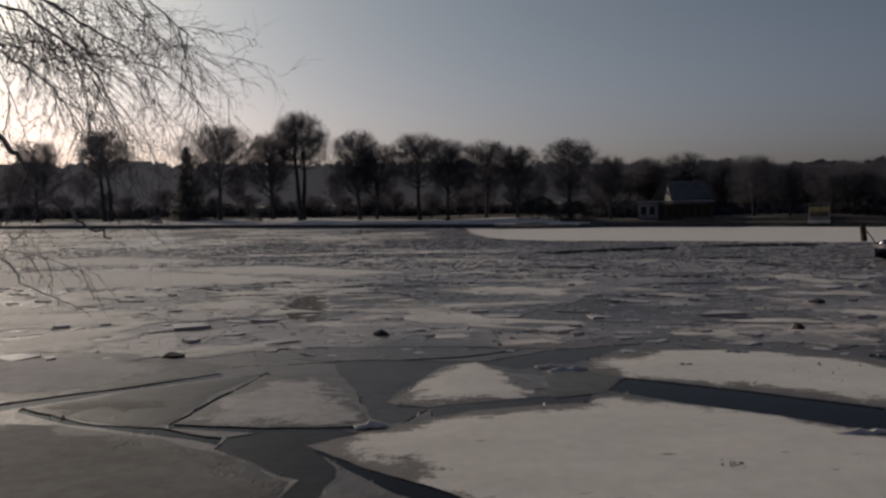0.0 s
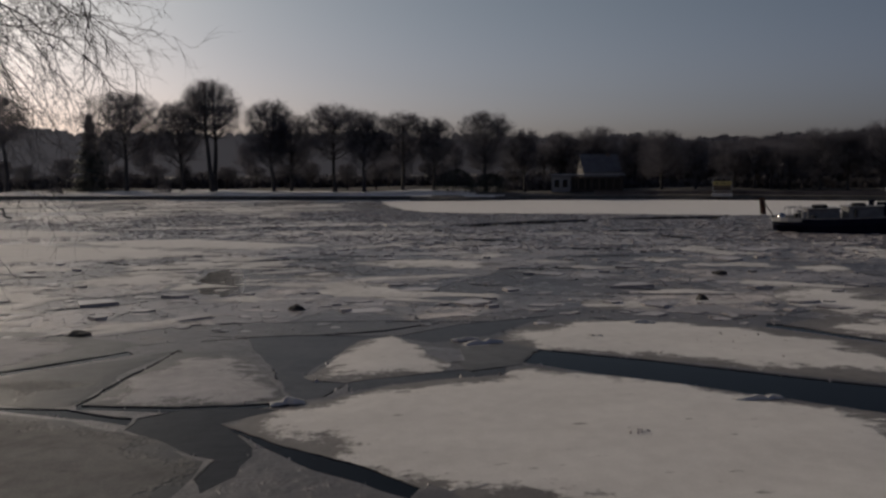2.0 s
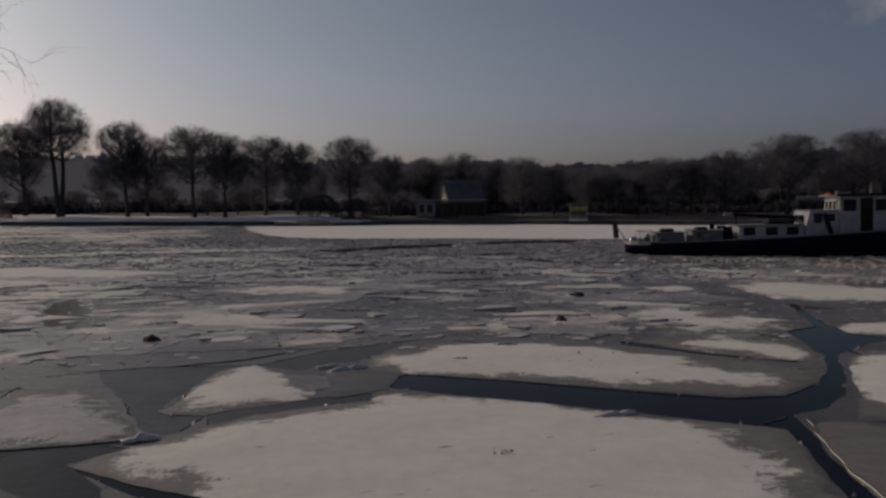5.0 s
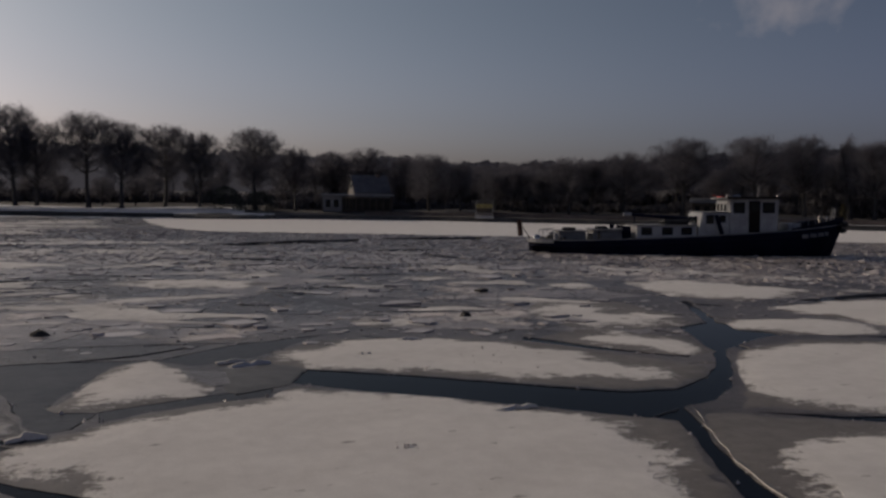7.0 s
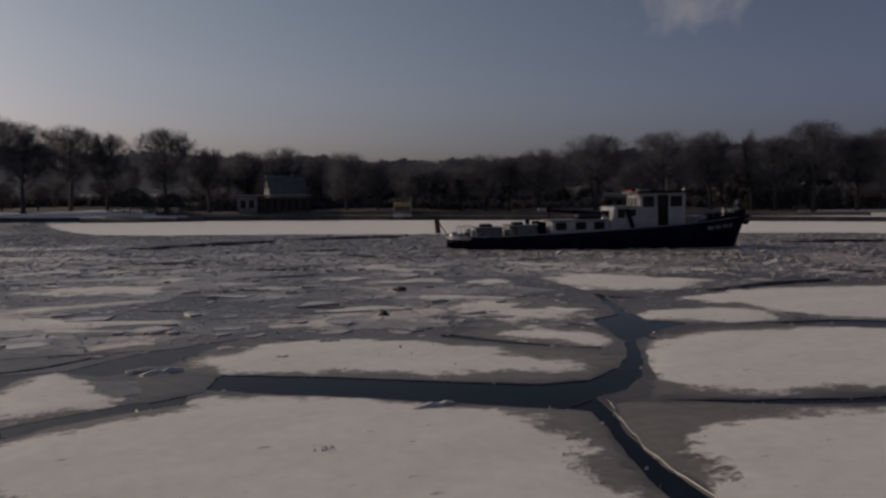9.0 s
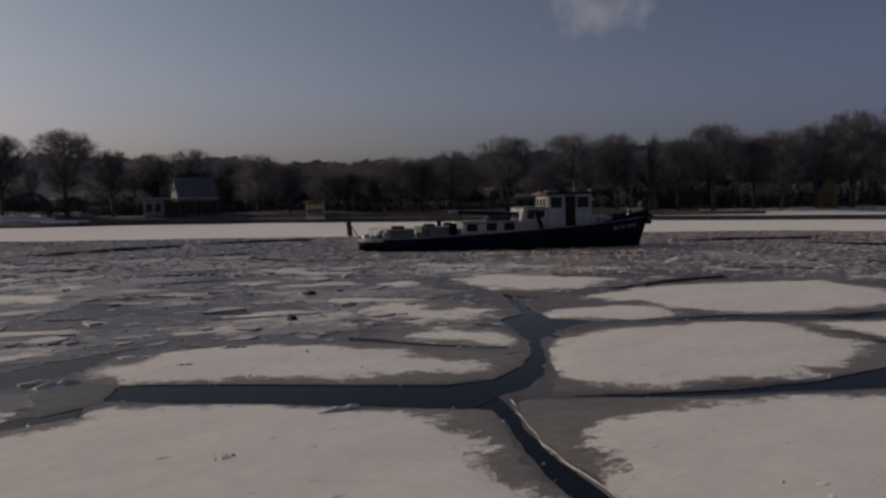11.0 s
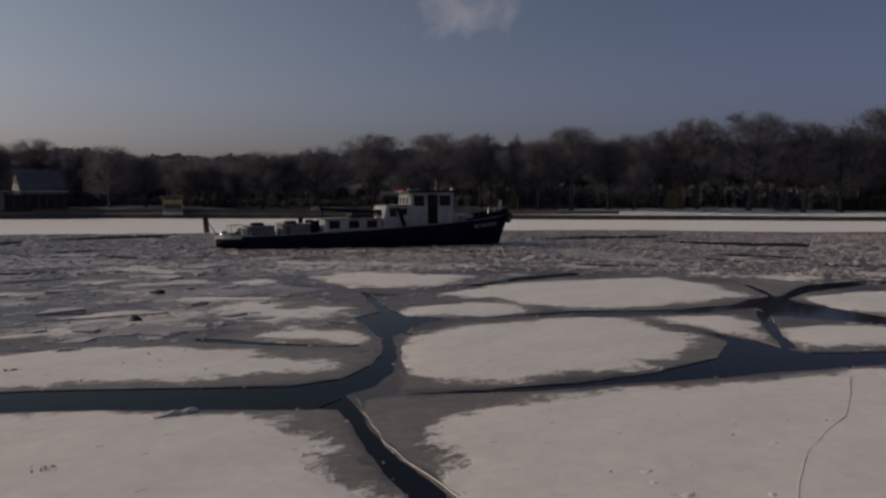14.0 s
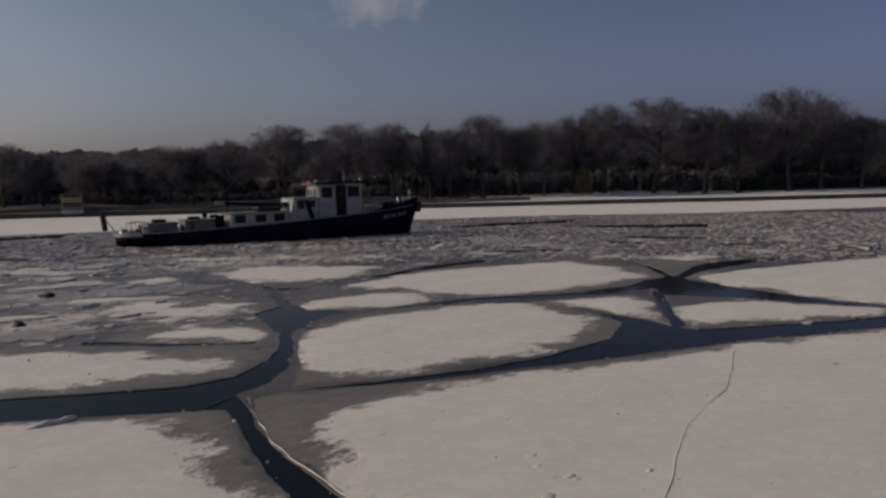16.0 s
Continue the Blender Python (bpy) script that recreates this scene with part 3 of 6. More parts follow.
floe("broad floe with trodden snow beyond the open lead",
     [(1.97, 14.77), (2.7, 15.6), (3.8, 16.8), (4.8, 16.9), (6.5, 16.5), (8.2, 15.5), (9.1, 14.1), (9.8, 12.8), (10.2, 12.0), (9.65, 11.33), (8.5, 10.75),
      (7.66, 10.87), (6.44, 11.73), (5.05, 12.83), (3.13, 14.08)],
     [(2.68, 14.75), (3.7, 16.0), (4.7, 16.6), (6.4, 16.3), (7.6, 15.4), (8.3, 14.0), (8.7, 12.4), (9.18, 11.47), (8.51, 11.4), (7.64, 11.51), (6.47, 12.21),
      (4.64, 13.41), (3.27, 14.27)], rough=0.07, step=0.25)
floe("patchy grey floe with a strip of snow",
     [(8.6, 15.8), (10.4, 16.7), (11.2, 15.9), (11.9, 14.8), (11.4, 13.2), (10.7, 12.8), (10.0, 13.4), (9.3, 14.6)],
     [(9.4, 15.4), (10.7, 15.5), (11.7, 14.4), (11.4, 13.4), (10.7, 13.2), (9.5, 14.7)], top=0.012, patchy=0.55)
floe("grey floe with ragged blown snow on it",
     [(9.9, 19.2), (12.2, 21.8), (14.2, 21.2), (14.0, 17.8), (13.5, 16.3), (11.8, 15.8), (10.1, 16.5)],
     [(10.3, 19.2), (12.0, 21.1), (13.1, 20.5), (12.6, 18.6), (13.2, 17.6), (12.2, 16.4), (10.6, 17.1)], top=0.012, patchy=0.5)
floe("distant floe with snow to its rim",
     [(17.5, 25.5), (20.5, 26.2), (21.1, 24.5), (23.1, 21.8), (20.6, 20.1), (18.1, 19.8), (16.6, 21.4)], None, cell=0.5, top=0.012, patchy=0.5)
floe("large oval snow-covered floe with a grey wet rim",
     [(10.9, 12.1), (11.9, 13.1), (14.2, 13.7), (16.6, 13.0), (18.2, 11.5), (17.7, 9.5), (16.7, 8.0), (14.9, 7.3), (13.1, 7.45), (10.62, 8.2), (8.64, 9.28),
      (8.22, 9.61), (8.89, 9.93), (9.76, 10.65)],
     [(11.4, 12.6), (13.9, 13.3), (16.3, 12.7), (17.9, 11.3), (16.6, 8.6), (14.7, 8.0), (12.63, 7.9), (10.41, 8.71), (9.5, 9.55), (9.93, 10.83)], rough=0.07)
floe("slim white floe along a dark crack",
     [(14.5, 16.7), (18.0, 16.3), (17.6, 14.0), (16.9, 13.6), (14.7, 14.2), (13.9, 15.3)], None)
floe("broad white floe with a straight far side",
     [(17.0, 18.2), (20.6, 19.0), (22.7, 19.3), (29.0, 17.2), (28.0, 13.5), (25.3, 11.2), (22.3, 10.9), (19.7, 11.7), (17.5, 13.7), (17.8, 16.1)],
     [(17.5, 18.2), (22.1, 18.8), (27.6, 16.6), (26.3, 13.0), (24.8, 11.5), (20.4, 12.1), (18.1, 13.6), (18.0, 16.1)], cell=0.5)
floe("slanting snowy floe beside the wide pool",
     [(17.8, 11.6), (21.0, 9.9), (19.5, 8.6), (16.9, 6.95), (17.4, 7.7), (17.5, 8.5), (17.9, 9.8)], None)
floe("far small floe with a snowy back",
     [(30.2, 15.4), (33.2, 14.2), (33.0, 12.0), (28.8, 11.6), (25.8, 11.1), (27.8, 13.0)], [(30.5, 14.3), (32.3, 13.6), (32.6, 12.2), (30.3, 12.5)], cell=0.5)
floe("broad snow-covered floe with a long pointed end",
     [(25.5, 10.4), (28.7, 9.6), (33.4, 7.9), (36.3, 6.1), (22.4, 3.3), (22.4, 5.1), (23.2, 6.9), (24.0, 8.7)], None, cell=0.5)
floe("tapering snow-covered floe between two leads",
     [(19.4, 8.2), (21.4, 7.0), (21.7, 4.9), (22.0, 3.4), (21.3, 3.1), (18.5, 5.3), (16.9, 6.3), (17.2, 6.8)], None)
floe("very large smooth snow-covered floe with a bare grey corner",
     [(8.03, 9.46), (8.54, 9.08), (9.52, 8.3), (10.86, 7.53), (13.61, 6.2), (16.1, 4.95), (18.1, 3.85), (22.7, 1.5), (15.7, -0.4), (6.63, 1.22), (5.31, 3.48),
      (5.88, 4.6), (6.1, 5.3), (6.3, 6.0), (6.47, 6.62), (6.74, 7.36), (7.1, 8.06), (7.47, 8.78), (7.83, 9.4)],
     [(7.3, 7.3), (9.22, 7.8), (10.65, 7.44), (13.32, 6.11), (17.7, 3.8), (21.8, 1.4), (15.5, -0.1), (6.99, 1.4), (5.69, 3.62), (6.1, 4.9), (6.5, 5.9), (6.9, 6.9)],
     rough=0.05, step=0.2, cell=0.28)
for pale in ([(-24.3, 39.3), (-18.9, 42.7), (-8.7, 37.4), (-4.5, 34.6), (-7.1, 33.2), (-13.0, 31.7), (-20.5, 33.2)],
             [(-15.7, 42.1), (-8.7, 44.0), (-0.6, 37.3), (-4.7, 36.1), (-10.3, 38.3)],
             [(-0.5, 30.0), (2.5, 31.1), (5.5, 28.5), (4.0, 26.9), (1.1, 27.8)],
             [(-8.9, 25.3), (-7.5, 27.8), (-5.0, 27.2), (-5.0, 24.8), (-7.4, 24.2)],
             [(3.5, 32.1), (6.3, 32.9), (6.2, 31.0), (3.7, 30.2)],
             [(-28.5, 52.0), (-22.3, 54.8), (-13.1, 48.7), (-17.0, 45.7), (-24.9, 45.4)],
             [(5.3, 19.3), (6.6, 19.8), (7.6, 18.6), (7.0, 18.0), (5.3, 18.3)],
             [(-2.8, 25.8), (-1.3, 26.8), (0.3, 26.3), (-1.4, 25.0)], [(14.4, 26.1), (16.4, 26.4), (15.7, 24.1), (13.9, 24.0)],
             [(10.1, 29.3), (11.7, 30.3), (12.4, 28.8), (10.7, 27.9)], [(-14.5, 29.5), (-11.0, 30.8), (-9.0, 29.6), (-12.0, 28.4)]):
    floe("low distant floe whitened by old snow", pale, None, cell=0.6, step=0.5, rough=0.25, top=0.012, group="far ice floes", patchy=0.4)

# thin dark ice over leads that have begun to freeze
def skim_ice(label, rim, material=None):
    edge = broken(rim, 0.25, 0.04, rim[0][1])
    v, f = triangulated(edge, [])
    me = mesh_of("skim_ice", [(x, y, -0.007) for x, y in v], f, material or NEW_ICE)
    if me.polygons[0].normal.z < 0:
        me.flip_normals()
    bm = bmesh.new()
    bm.from_mesh(me)
    for g in bmesh.ops.extrude_edge_only(bm, edges=[e for e in bm.edges if len(e.link_faces) == 1])["geom"]:
        if isinstance(g, bmesh.types.BMVert):
            g.co.z = -0.03
    bm.to_mesh(me)
    bm.free()
    return tagged(new("skim_ice", me), label, "thin ice", "refrozen leads")


skim_ice("dark new ice between a triangular and a pale floe", LEADS[10], PALE_NEW_ICE)
skim_ice("dark blotchy new ice in a crooked lead", LEADS[11])
skim_ice("dark new ice at the head of a lead", LEADS[13], PALE_NEW_ICE)
skim_ice("narrow strip of dark new ice along a floe", LEADS[19], PALE_NEW_ICE)

melt = skim_ice("small glassy melt pool that mirrors the trees", [(-4.81, 24.05), (-4.99, 27.41), (-4.18, 29.14), (-3.4, 24.58), (-3.15, 22.15), (-3.63, 21.54), (-4.27, 22.27)], MELT)
melt.name, melt["category"], melt["group"] = "melt_pool", "melt pool", ""
melt.location.z = 0.022

# firm snow-covered ice along the far bank
FIELD_RIM = [(3.0, 119.0), (3.2, 98.0), (4.0, 82.0), (6.0, 74.0), (10.0, 69.9), (20.0, 66.0), (30.0, 60.5), (41.4, 56.0), (55.0, 48.0), (64.5, 42.0), (72.0, 30.0), (85.0, 21.0),
             (120.0, 5.0), (168.0, 0.5), (127.0, 26.5), (109.3, 42.3), (99.5, 54.2), (84.6, 68.2), (63.7, 88.2), (39.7, 106.2)]
field = floe("snow-covered firm ice along the far bank", FIELD_RIM, None, FIELD, top=0.03, step=1.2, rough=0.5, cell=3.0, name="snow_field", group="firm ice")
field["category"], field["kind"] = "snow", "structure"


# frozen-together plates of grey ice
def clipped(poly, nx, ny, c):
    """The part of a convex polygon where nx*x + ny*y <= c."""
    out = []
    for (x0, y0), (x1, y1) in zip(poly, poly[1:] + poly[:1]):
        a, b = nx * x0 + ny * y0 - c, nx * x1 + ny * y1 - c
        if a <= 0:
            out.append((x0, y0))
        if (a < 0 < b) or (b < 0 < a):
            t = a / (a - b)
            out.append((x0 + (x1 - x0) * t, y0 + (y1 - y0) * t))
    return out


def grey_plates(seed):
    r = np.random.RandomState(seed)
    pts = []
    d = 12.5
    while d < 46:
        size = 0.8 + d * 0.042
        k = int(radians(124) * d / size)
        for i in range(k):
            if r.rand() < 0.28:
                continue
            pts.append(at(-38 + 124 * (i + r.uniform(-0.45, 0.45)) / k, d + r.uniform(-0.5, 0.5) * size * 1.5))
        d += size * 1.35
    pts = np.array(pts)
    verts, faces = [], []
    wet = LEADS + FAR_LEADS + OPENINGS
    for i, (x, y) in enumerate(pts):
        far = np.hypot(pts[:, 0] - x, pts[:, 1] - y)
        cell = [(x - 4, y - 4), (x + 4, y - 4), (x + 4, y + 4), (x - 4, y + 4)]
        gap = 0.012 + 0.05 * r.rand() ** 3
        for j in np.argsort(far)[1:18]:
            nx, ny = (pts[j] - pts[i]) / far[j]
            cell = clipped(cell, nx, ny, nx * (x + pts[j][0]) / 2 + ny * (y + pts[j][1]) / 2 - gap)
            if len(cell) < 3:
                break
        if len(cell) < 3:
            continue
        rim = broken(cell, 0.35, 0.05, 90 + i % 7)
        a = np.array(rim)
        if any(inside(a[:, 0], a[:, 1], p).any() or inside([q[0] for q in p], [q[1] for q in p], rim).any() for p in wet
               if abs(p[0][0] - x) < 16 and abs(p[0][1] - y) < 16):
            continue
        k, base, top = len(rim), len(verts), 0.002 + 0.006 * r.rand()
        verts += [(q[0], q[1], top) for q in rim] + [(q[0], q[1], -0.02) for q in rim]
        faces.append(tuple(range(base, base + k)))
        faces += [(base + m, base + k + m, base + k + (m + 1) % k, base + (m + 1) % k) for m in range(k)]
    return mesh_of("grey_plates", verts, faces, PLATES)


tagged(child("grey_plates", grey_plates(6), None), "frozen-together plates of grey river ice", "ice", kind="stuff")


# broken brash ice
def brash(count, near, far, left, right, small, big, seed, tilt, keep_out, power=1.0, thin=0.05):
    """Small tilted slabs of ice strewn over a stretch of the river."""
    r = np.random.RandomState(seed)
    b = r.uniform(left, right, count * 3)
    d = near + (far - near) * r.rand(count * 3) ** power
    x, y = d * np.sin(np.radians(b)), d * np.cos(np.radians(b))
    grid = np.arange(-60, 100, 2.0)
    ok = d < np.interp(b, grid, [shore_at(q) for q in grid]) - 2
    for poly in keep_out:
        ok &= ~inside(x, y, poly)
    x, y = x[ok][:count], y[ok][:count]
    verts, faces = [], []
    for px, py in zip(x, y):
        k = r.randint(4, 7)
        s = small + (big - small) * r.rand() ** 2.6
        turn, flat = r.uniform(0, 6.28), r.uniform(0.4, 1.0)
        ax, ay = r.normal(0, tilt, 2)
        thick = 0.008 + thin * r.rand() ** 2
        base = len(verts)
        a = turn + 6.283 * (np.arange(k) + r.uniform(-0.3, 0.3, k)) / k
        u, w = np.cos(a) * s * r.uniform(0.7, 1.1, k), np.sin(a) * s * flat * r.uniform(0.7, 1.1, k)
        for lift in (thick, -0.05):
            verts += list(zip((px + u).tolist(), (py + w).tolist(), (lift + u * ax + w * ay).tolist()))
        faces.append(tuple(range(base, base + k)))
        for i in range(k):
            j = (i + 1) % k
            faces.append((base + i, base + k + i, base + k + j, base + j))
    return verts, faces


BOAT_AT = (31.5, 39.3)
BOAT_ZONE = [(21.3, 44.9), (22.2, 41.9), (40.2, 34.2), (41.9, 35.5), (40.2, 38.1)]
PALE = [[(-24, 39), (-19, 42.5), (-8.7, 44), (-0.6, 37), (-4.5, 34.6), (-13, 31.7), (-20.5, 33.2)], [(-0.5, 30), (2.5, 31.1), (5.5, 28.5), (4, 26.9), (1.1, 27.8)],
        [(-28.5, 52.0), (-22.3, 54.8), (-13.1, 48.7), (-17.0, 45.7), (-24.9, 45.4)], [(16.8, 25.5), (20.5, 26.2), (23.1, 21.8), (20.6, 20), (16.6, 21)]]
NO_BRASH = OPENINGS + FAR_LEADS + [FIELD_RIM, BOAT_ZONE] + PALE


def old_snow(count, near, far, left, right, wide, deep, seed, keep_out):
    """Thin patches of old snow with torn rims, drifted across the grey ice."""
    r = np.random.RandomState(seed)
    verts, faces = [], []
    done = 0
    for _ in range(count * 6):
        if done == count:
            break
        b, d = r.uniform(left, right), near + (far - near) * r.rand() ** 0.8
        x, y = at(b, d)
        if any(inside([x], [y], p)[0] for p in keep_out):
            continue
        done += 1
        w, h = wide * (0.35 + r.rand() ** 2) * (0.5 + d / 50), deep * (0.3 + r.rand() ** 2) * (0.5 + d / 50)
        lay = radians(b) + r.normal(0, 0.3)
        k = 14
        a = 6.283 * np.arange(k) / k
        s = 0.75 + 0.25 * np.sin(3 * a + r.uniform(0, 6)) + r.uniform(-0.22, 0.18, k)
        u, v = np.cos(a) * w * s, np.sin(a) * h * s
        rim = broken(list(zip((x + u * math.cos(lay) + v * math.sin(lay)).tolist(), (y - u * math.sin(lay) + v * math.cos(lay)).tolist())), 0.3, 0.12, seed + done % 9)
        if any(inside([q[0] for q in rim], [q[1] for q in rim], p).any() for p in keep_out):
            continue
        base, n = len(verts), len(rim)
        mid = np.mean(rim, 0)
        verts += [(q[0], q[1], 0.009) for q in rim] + [((q[0] * 3 + mid[0]) / 4, (q[1] * 3 + mid[1]) / 4, 0.02) for q in rim] + [(mid[0], mid[1], 0.024)]
        for i in range(n):
            j = (i + 1) % n
            faces += [(base + j, base + i, base + n + i, base + n + j), (base + n + j, base + n + i, base + 2 * n)]
    return mesh_of("old_snow", verts, faces, OLD_SNOW)


tagged(child("old_snow", old_snow(110, 17, 46, -37, 78, 1.7, 0.75, 51, LEADS + FAR_LEADS + OPENINGS + [BOAT_ZONE] + PALE + [
    [(8, 9.5), (19, 6.0), (30, 10.5), (29.5, 17.5), (22, 20), (10, 13.5)], [(22, 3), (37, 6), (30, 11), (24, 10)], [(1.5, 14), (4.8, 17.2), (9, 15.5), (10.5, 12), (8, 10)]]), None),
    "torn patches of thin old snow on the grey ice", "snow patches", kind="stuff")
tagged(child("old_snow", old_snow(80, 19, 62, -37, 6, 3.0, 1.0, 77, LEADS + FAR_LEADS + OPENINGS + PALE), None),
       "long drifted bands of old snow on the grey ice", "snow patches", kind="stuff")
tagged(child("old_snow", old_snow(110, 56, 150, -38, 3, 4.5, 2.6, 83, FAR_LEADS + OPENINGS + PALE + [FIELD_RIM]), None),
       "wide pale drifts of old snow on the ice towards the far bank", "snow patches", kind="stuff")
v, f = brash(34000, 33, 78, -36, 84, 0.04, 0.32, 11, 0.075, NO_BRASH, 0.8, thin=0.038)
tagged(child("brash_ice", mesh_of("brash_ice", v, f, BRASH), None), "broken brash ice of small grey slabs", "brash ice", kind="stuff")
v, f = brash(3000, 50, 165, -36, 3, 0.12, 0.8, 12, 0.05, NO_BRASH, thin=0.025)
tagged(child("brash_ice", mesh_of("brash_ice", v, f, GLINT_ICE), None), "glittering brash ice towards the far bank", "brash ice", kind="stuff")
WHOLE = [[(8, 10), (19, 6.5), (29, 12), (29, 17.5), (22, 20), (10, 13.5)], [(22, 3), (37, 6), (30, 10), (24, 10)]]
v, f = brash(4600, 16.5, 40, -36, 80, 0.02, 0.22, 13, 0.06, LEADS + WHOLE + PALE, 0.75, thin=0.016)
tagged(child("ice_crumbs", mesh_of("ice_crumbs", v, f, BRASH), None), "ice crumbs strewn over the grey ice", "ice crumbs", kind="stuff")
v, f = brash(340, 18, 50, -36, 34, 0.18, 0.75, 61, 0.025, LEADS + WHOLE + PALE, 0.9, thin=0.07)
tagged(child("ice_slabs", mesh_of("ice_slabs", v, f, BRASH), None), "loose snow-dusted slabs with dark edges on the grey ice", "ice slabs", kind="stuff")
v, f = brash(1500, 18, 90, -36, 24, 0.025, 0.12, 17, 0.2, LEADS, 0.9, thin=0.02)
tagged(child("ice_shards", mesh_of("ice_shards", v, f, GLINT_ICE), None), "clear ice shards that catch the sun", "ice shards", kind="stuff")


def edge_crumbs(rings, chance, seed):
    """Bits of broken ice frozen to the rims of the leads."""
    r = random.Random(seed)
    verts, faces = [], []
    for ring in rings:
        for (x0, y0), (x1, y1) in zip(ring, ring[1:] + ring[:1]):
            length = math.hypot(x1 - x0, y1 - y0)
            for _ in range(int(length * chance) + (r.random() < length * chance % 1)):
                t, s = r.random(), 0.01 + 0.035 * r.random() ** 4
                x, y = x0 + (x1 - x0) * t + r.gauss(0, 0.04), y0 + (y1 - y0) * t + r.gauss(0, 0.04)
                if any(p is not ring and inside([x], [y], p)[0] for p in LEADS):
                    continue
                a, k = r.uniform(0, 6.28), len(verts)
                for i in range(5):
                    q = s * r.uniform(0.6, 1.2)
                    verts.append((x + math.cos(a + i * 1.257) * q, y + math.sin(a + i * 1.257) * q, -0.012))
                verts.append((x + r.gauss(0, s * 0.3), y + r.gauss(0, s * 0.3), 0.01 + s * r.uniform(0.4, 0.9)))
                faces += [(k + i, k + (i + 1) % 5, k + 5) for i in range(5)]
    return mesh_of("ice_crumbs", verts, faces, BRASH)


tagged(child("ice_crumbs", edge_crumbs(LEADS, 1.3, 6), None), "whitish ice crumbs frozen to the rims of the leads", "ice crumbs", kind="stuff")
tagged(child("ice_crumbs", edge_crumbs(CRACKS, 2.2, 7), None), "ice crumbs heaved up along cracks in the grey ice", "ice crumbs", kind="stuff")


# ------------------------------------------------------------------ far bank
def bank_mesh(rows, material):
    pts = []
    for (x0, y0), (x1, y1) in zip(SHORE, SHORE[1:]):
        k = max(1, int(math.hypot(x1 - x0, y1 - y0) / 4))
        pts += [(x0 + (x1 - x0) * i / k, y0 + (y1 - y0) * i / k) for i in range(k)]
    pts.append(SHORE[-1])
    verts, faces = [], []
    for x, y in pts:
        d = math.hypot(x, y)
        for off, z in rows:
            s = 1 + off / d
            wob = noise.noise((x * 0.06, y * 0.06, off * 0.1)) * min(0.5, off * 0.06) + noise.noise((x * 0.25, y * 0.25, off)) * min(0.12, off * 0.03)
            verts.append((x * s, y * s, z + wob))
    k = len(rows)
    for i in range(len(pts) - 1):
        for j in range(k - 1):
            a = i * k + j
            faces.append((a, a + k, a + k + 1, a + 1))
    return mesh_of("ground", verts, faces, material, True), pts


me, bank_line = bank_mesh(((0.35, 0.42), (1.5, 0.55), (4, 0.75), (9, 1.05), (16, 1.25)), SNOW)
floor_mesh, _ = bank_mesh(((16, 1.25), (30, 1.6), (70, 2.6), (250, 5), (1800, 10)), FOREST_FLOOR)
tagged(child("ground", floor_mesh, None), "forest floor of leaf litter and old snow", "ground", kind="structure")
me.materials.append(FOREST_FLOOR)
for face in me.polygons:
    bearing = math.degrees(math.atan2(face.center.x, face.center.y))
    lie = noise.noise((face.center.x * 0.09, face.center.y * 0.09, 3))
    face.material_index = int(9 + 3 * lie < bearing < 50 + 6 * lie)
tagged(child("ground", me, None), "sloping far river bank with patches of snow", "ground", kind="structure")


def bank_height(off):
    return float(np.interp(off, (0.35, 1.5, 4, 9, 16, 30, 70, 250), (0.42, 0.55, 0.75, 1.05, 1.25, 1.6, 2.6, 5)))


def wall_along(name, line, off, thick, z0, z1, material, label, category):
    """A low wall that follows the bank, with a coping that varies a little."""
    verts, faces = [], []
    for i, (x, y) in enumerate(line):
        d = math.hypot(x, y)
        top = z1 + 0.05 * noise.noise((i * 0.7, off, 1))
        for o, z in ((off, z0), (off - 0.03, top - 0.1), (off - 0.06, top), (off + thick, top), (off + thick, z0)):
            s = 1 + o / d
            verts.append((x * s, y * s, z))
    for i in range(len(line) - 1):
        for j in range(4):
            a = i * 5 + j
            faces.append((a, a + 5, a + 6, a + 1))
    return tagged(child(name, mesh_of(name, verts, faces, material), None), label, category, kind="structure")


wall_along("embankment", bank_line, -0.1, 0.6, -0.3, 0.58, QUAY, "dark stone edging of the far bank at the waterline", "embankment")
wall_along("promenade_wall", [p for p in bank_line if 30 < p[0] < 92], 3.0, 0.3, 0.4, 1.15, PARAPET, "low brown wall along the far promenade", "wall")


def low_spit():
    """A low tongue of dark ground with old snow that runs out from the far bank."""
    verts, faces = [], []
    for i in range(41):
        b = 3.6 + 7.7 * i / 40
        thin = math.sin(math.pi * min(1, 0.12 + (1 - i / 40) * 1.4) / 2)
        for off, z in ((-6.5, -0.1), (-6.2, 0.3), (-5.2, 0.62), (-3.4, 0.75), (-1.5, 0.6), (0.6, 0.45)):
            x, y = at(b, shore_at(b) + 0.6 + (off - 0.6) * thin)
            verts.append((x, y, z * (0.45 + 0.55 * thin) + 0.12 * noise.noise((x * 0.5, y * 0.5, 2))))
    for i in range(40):
        for j in range(5):
            a = i * 6 + j
            faces.append((a, a + 6, a + 7, a + 1))
    me = mesh_of("ground", verts, faces, QUAY)
    me.materials.append(SNOW)
    for face in me.polygons:
        face.material_index = int(face.index % 5 > 1 and noise.noise((face.center.x * 0.4, face.center.y * 0.4, 6)) > -0.05)
    return me


tagged(child("ground", low_spit(), None), "low dark spit with old snow at the far bank", "ground", kind="structure")


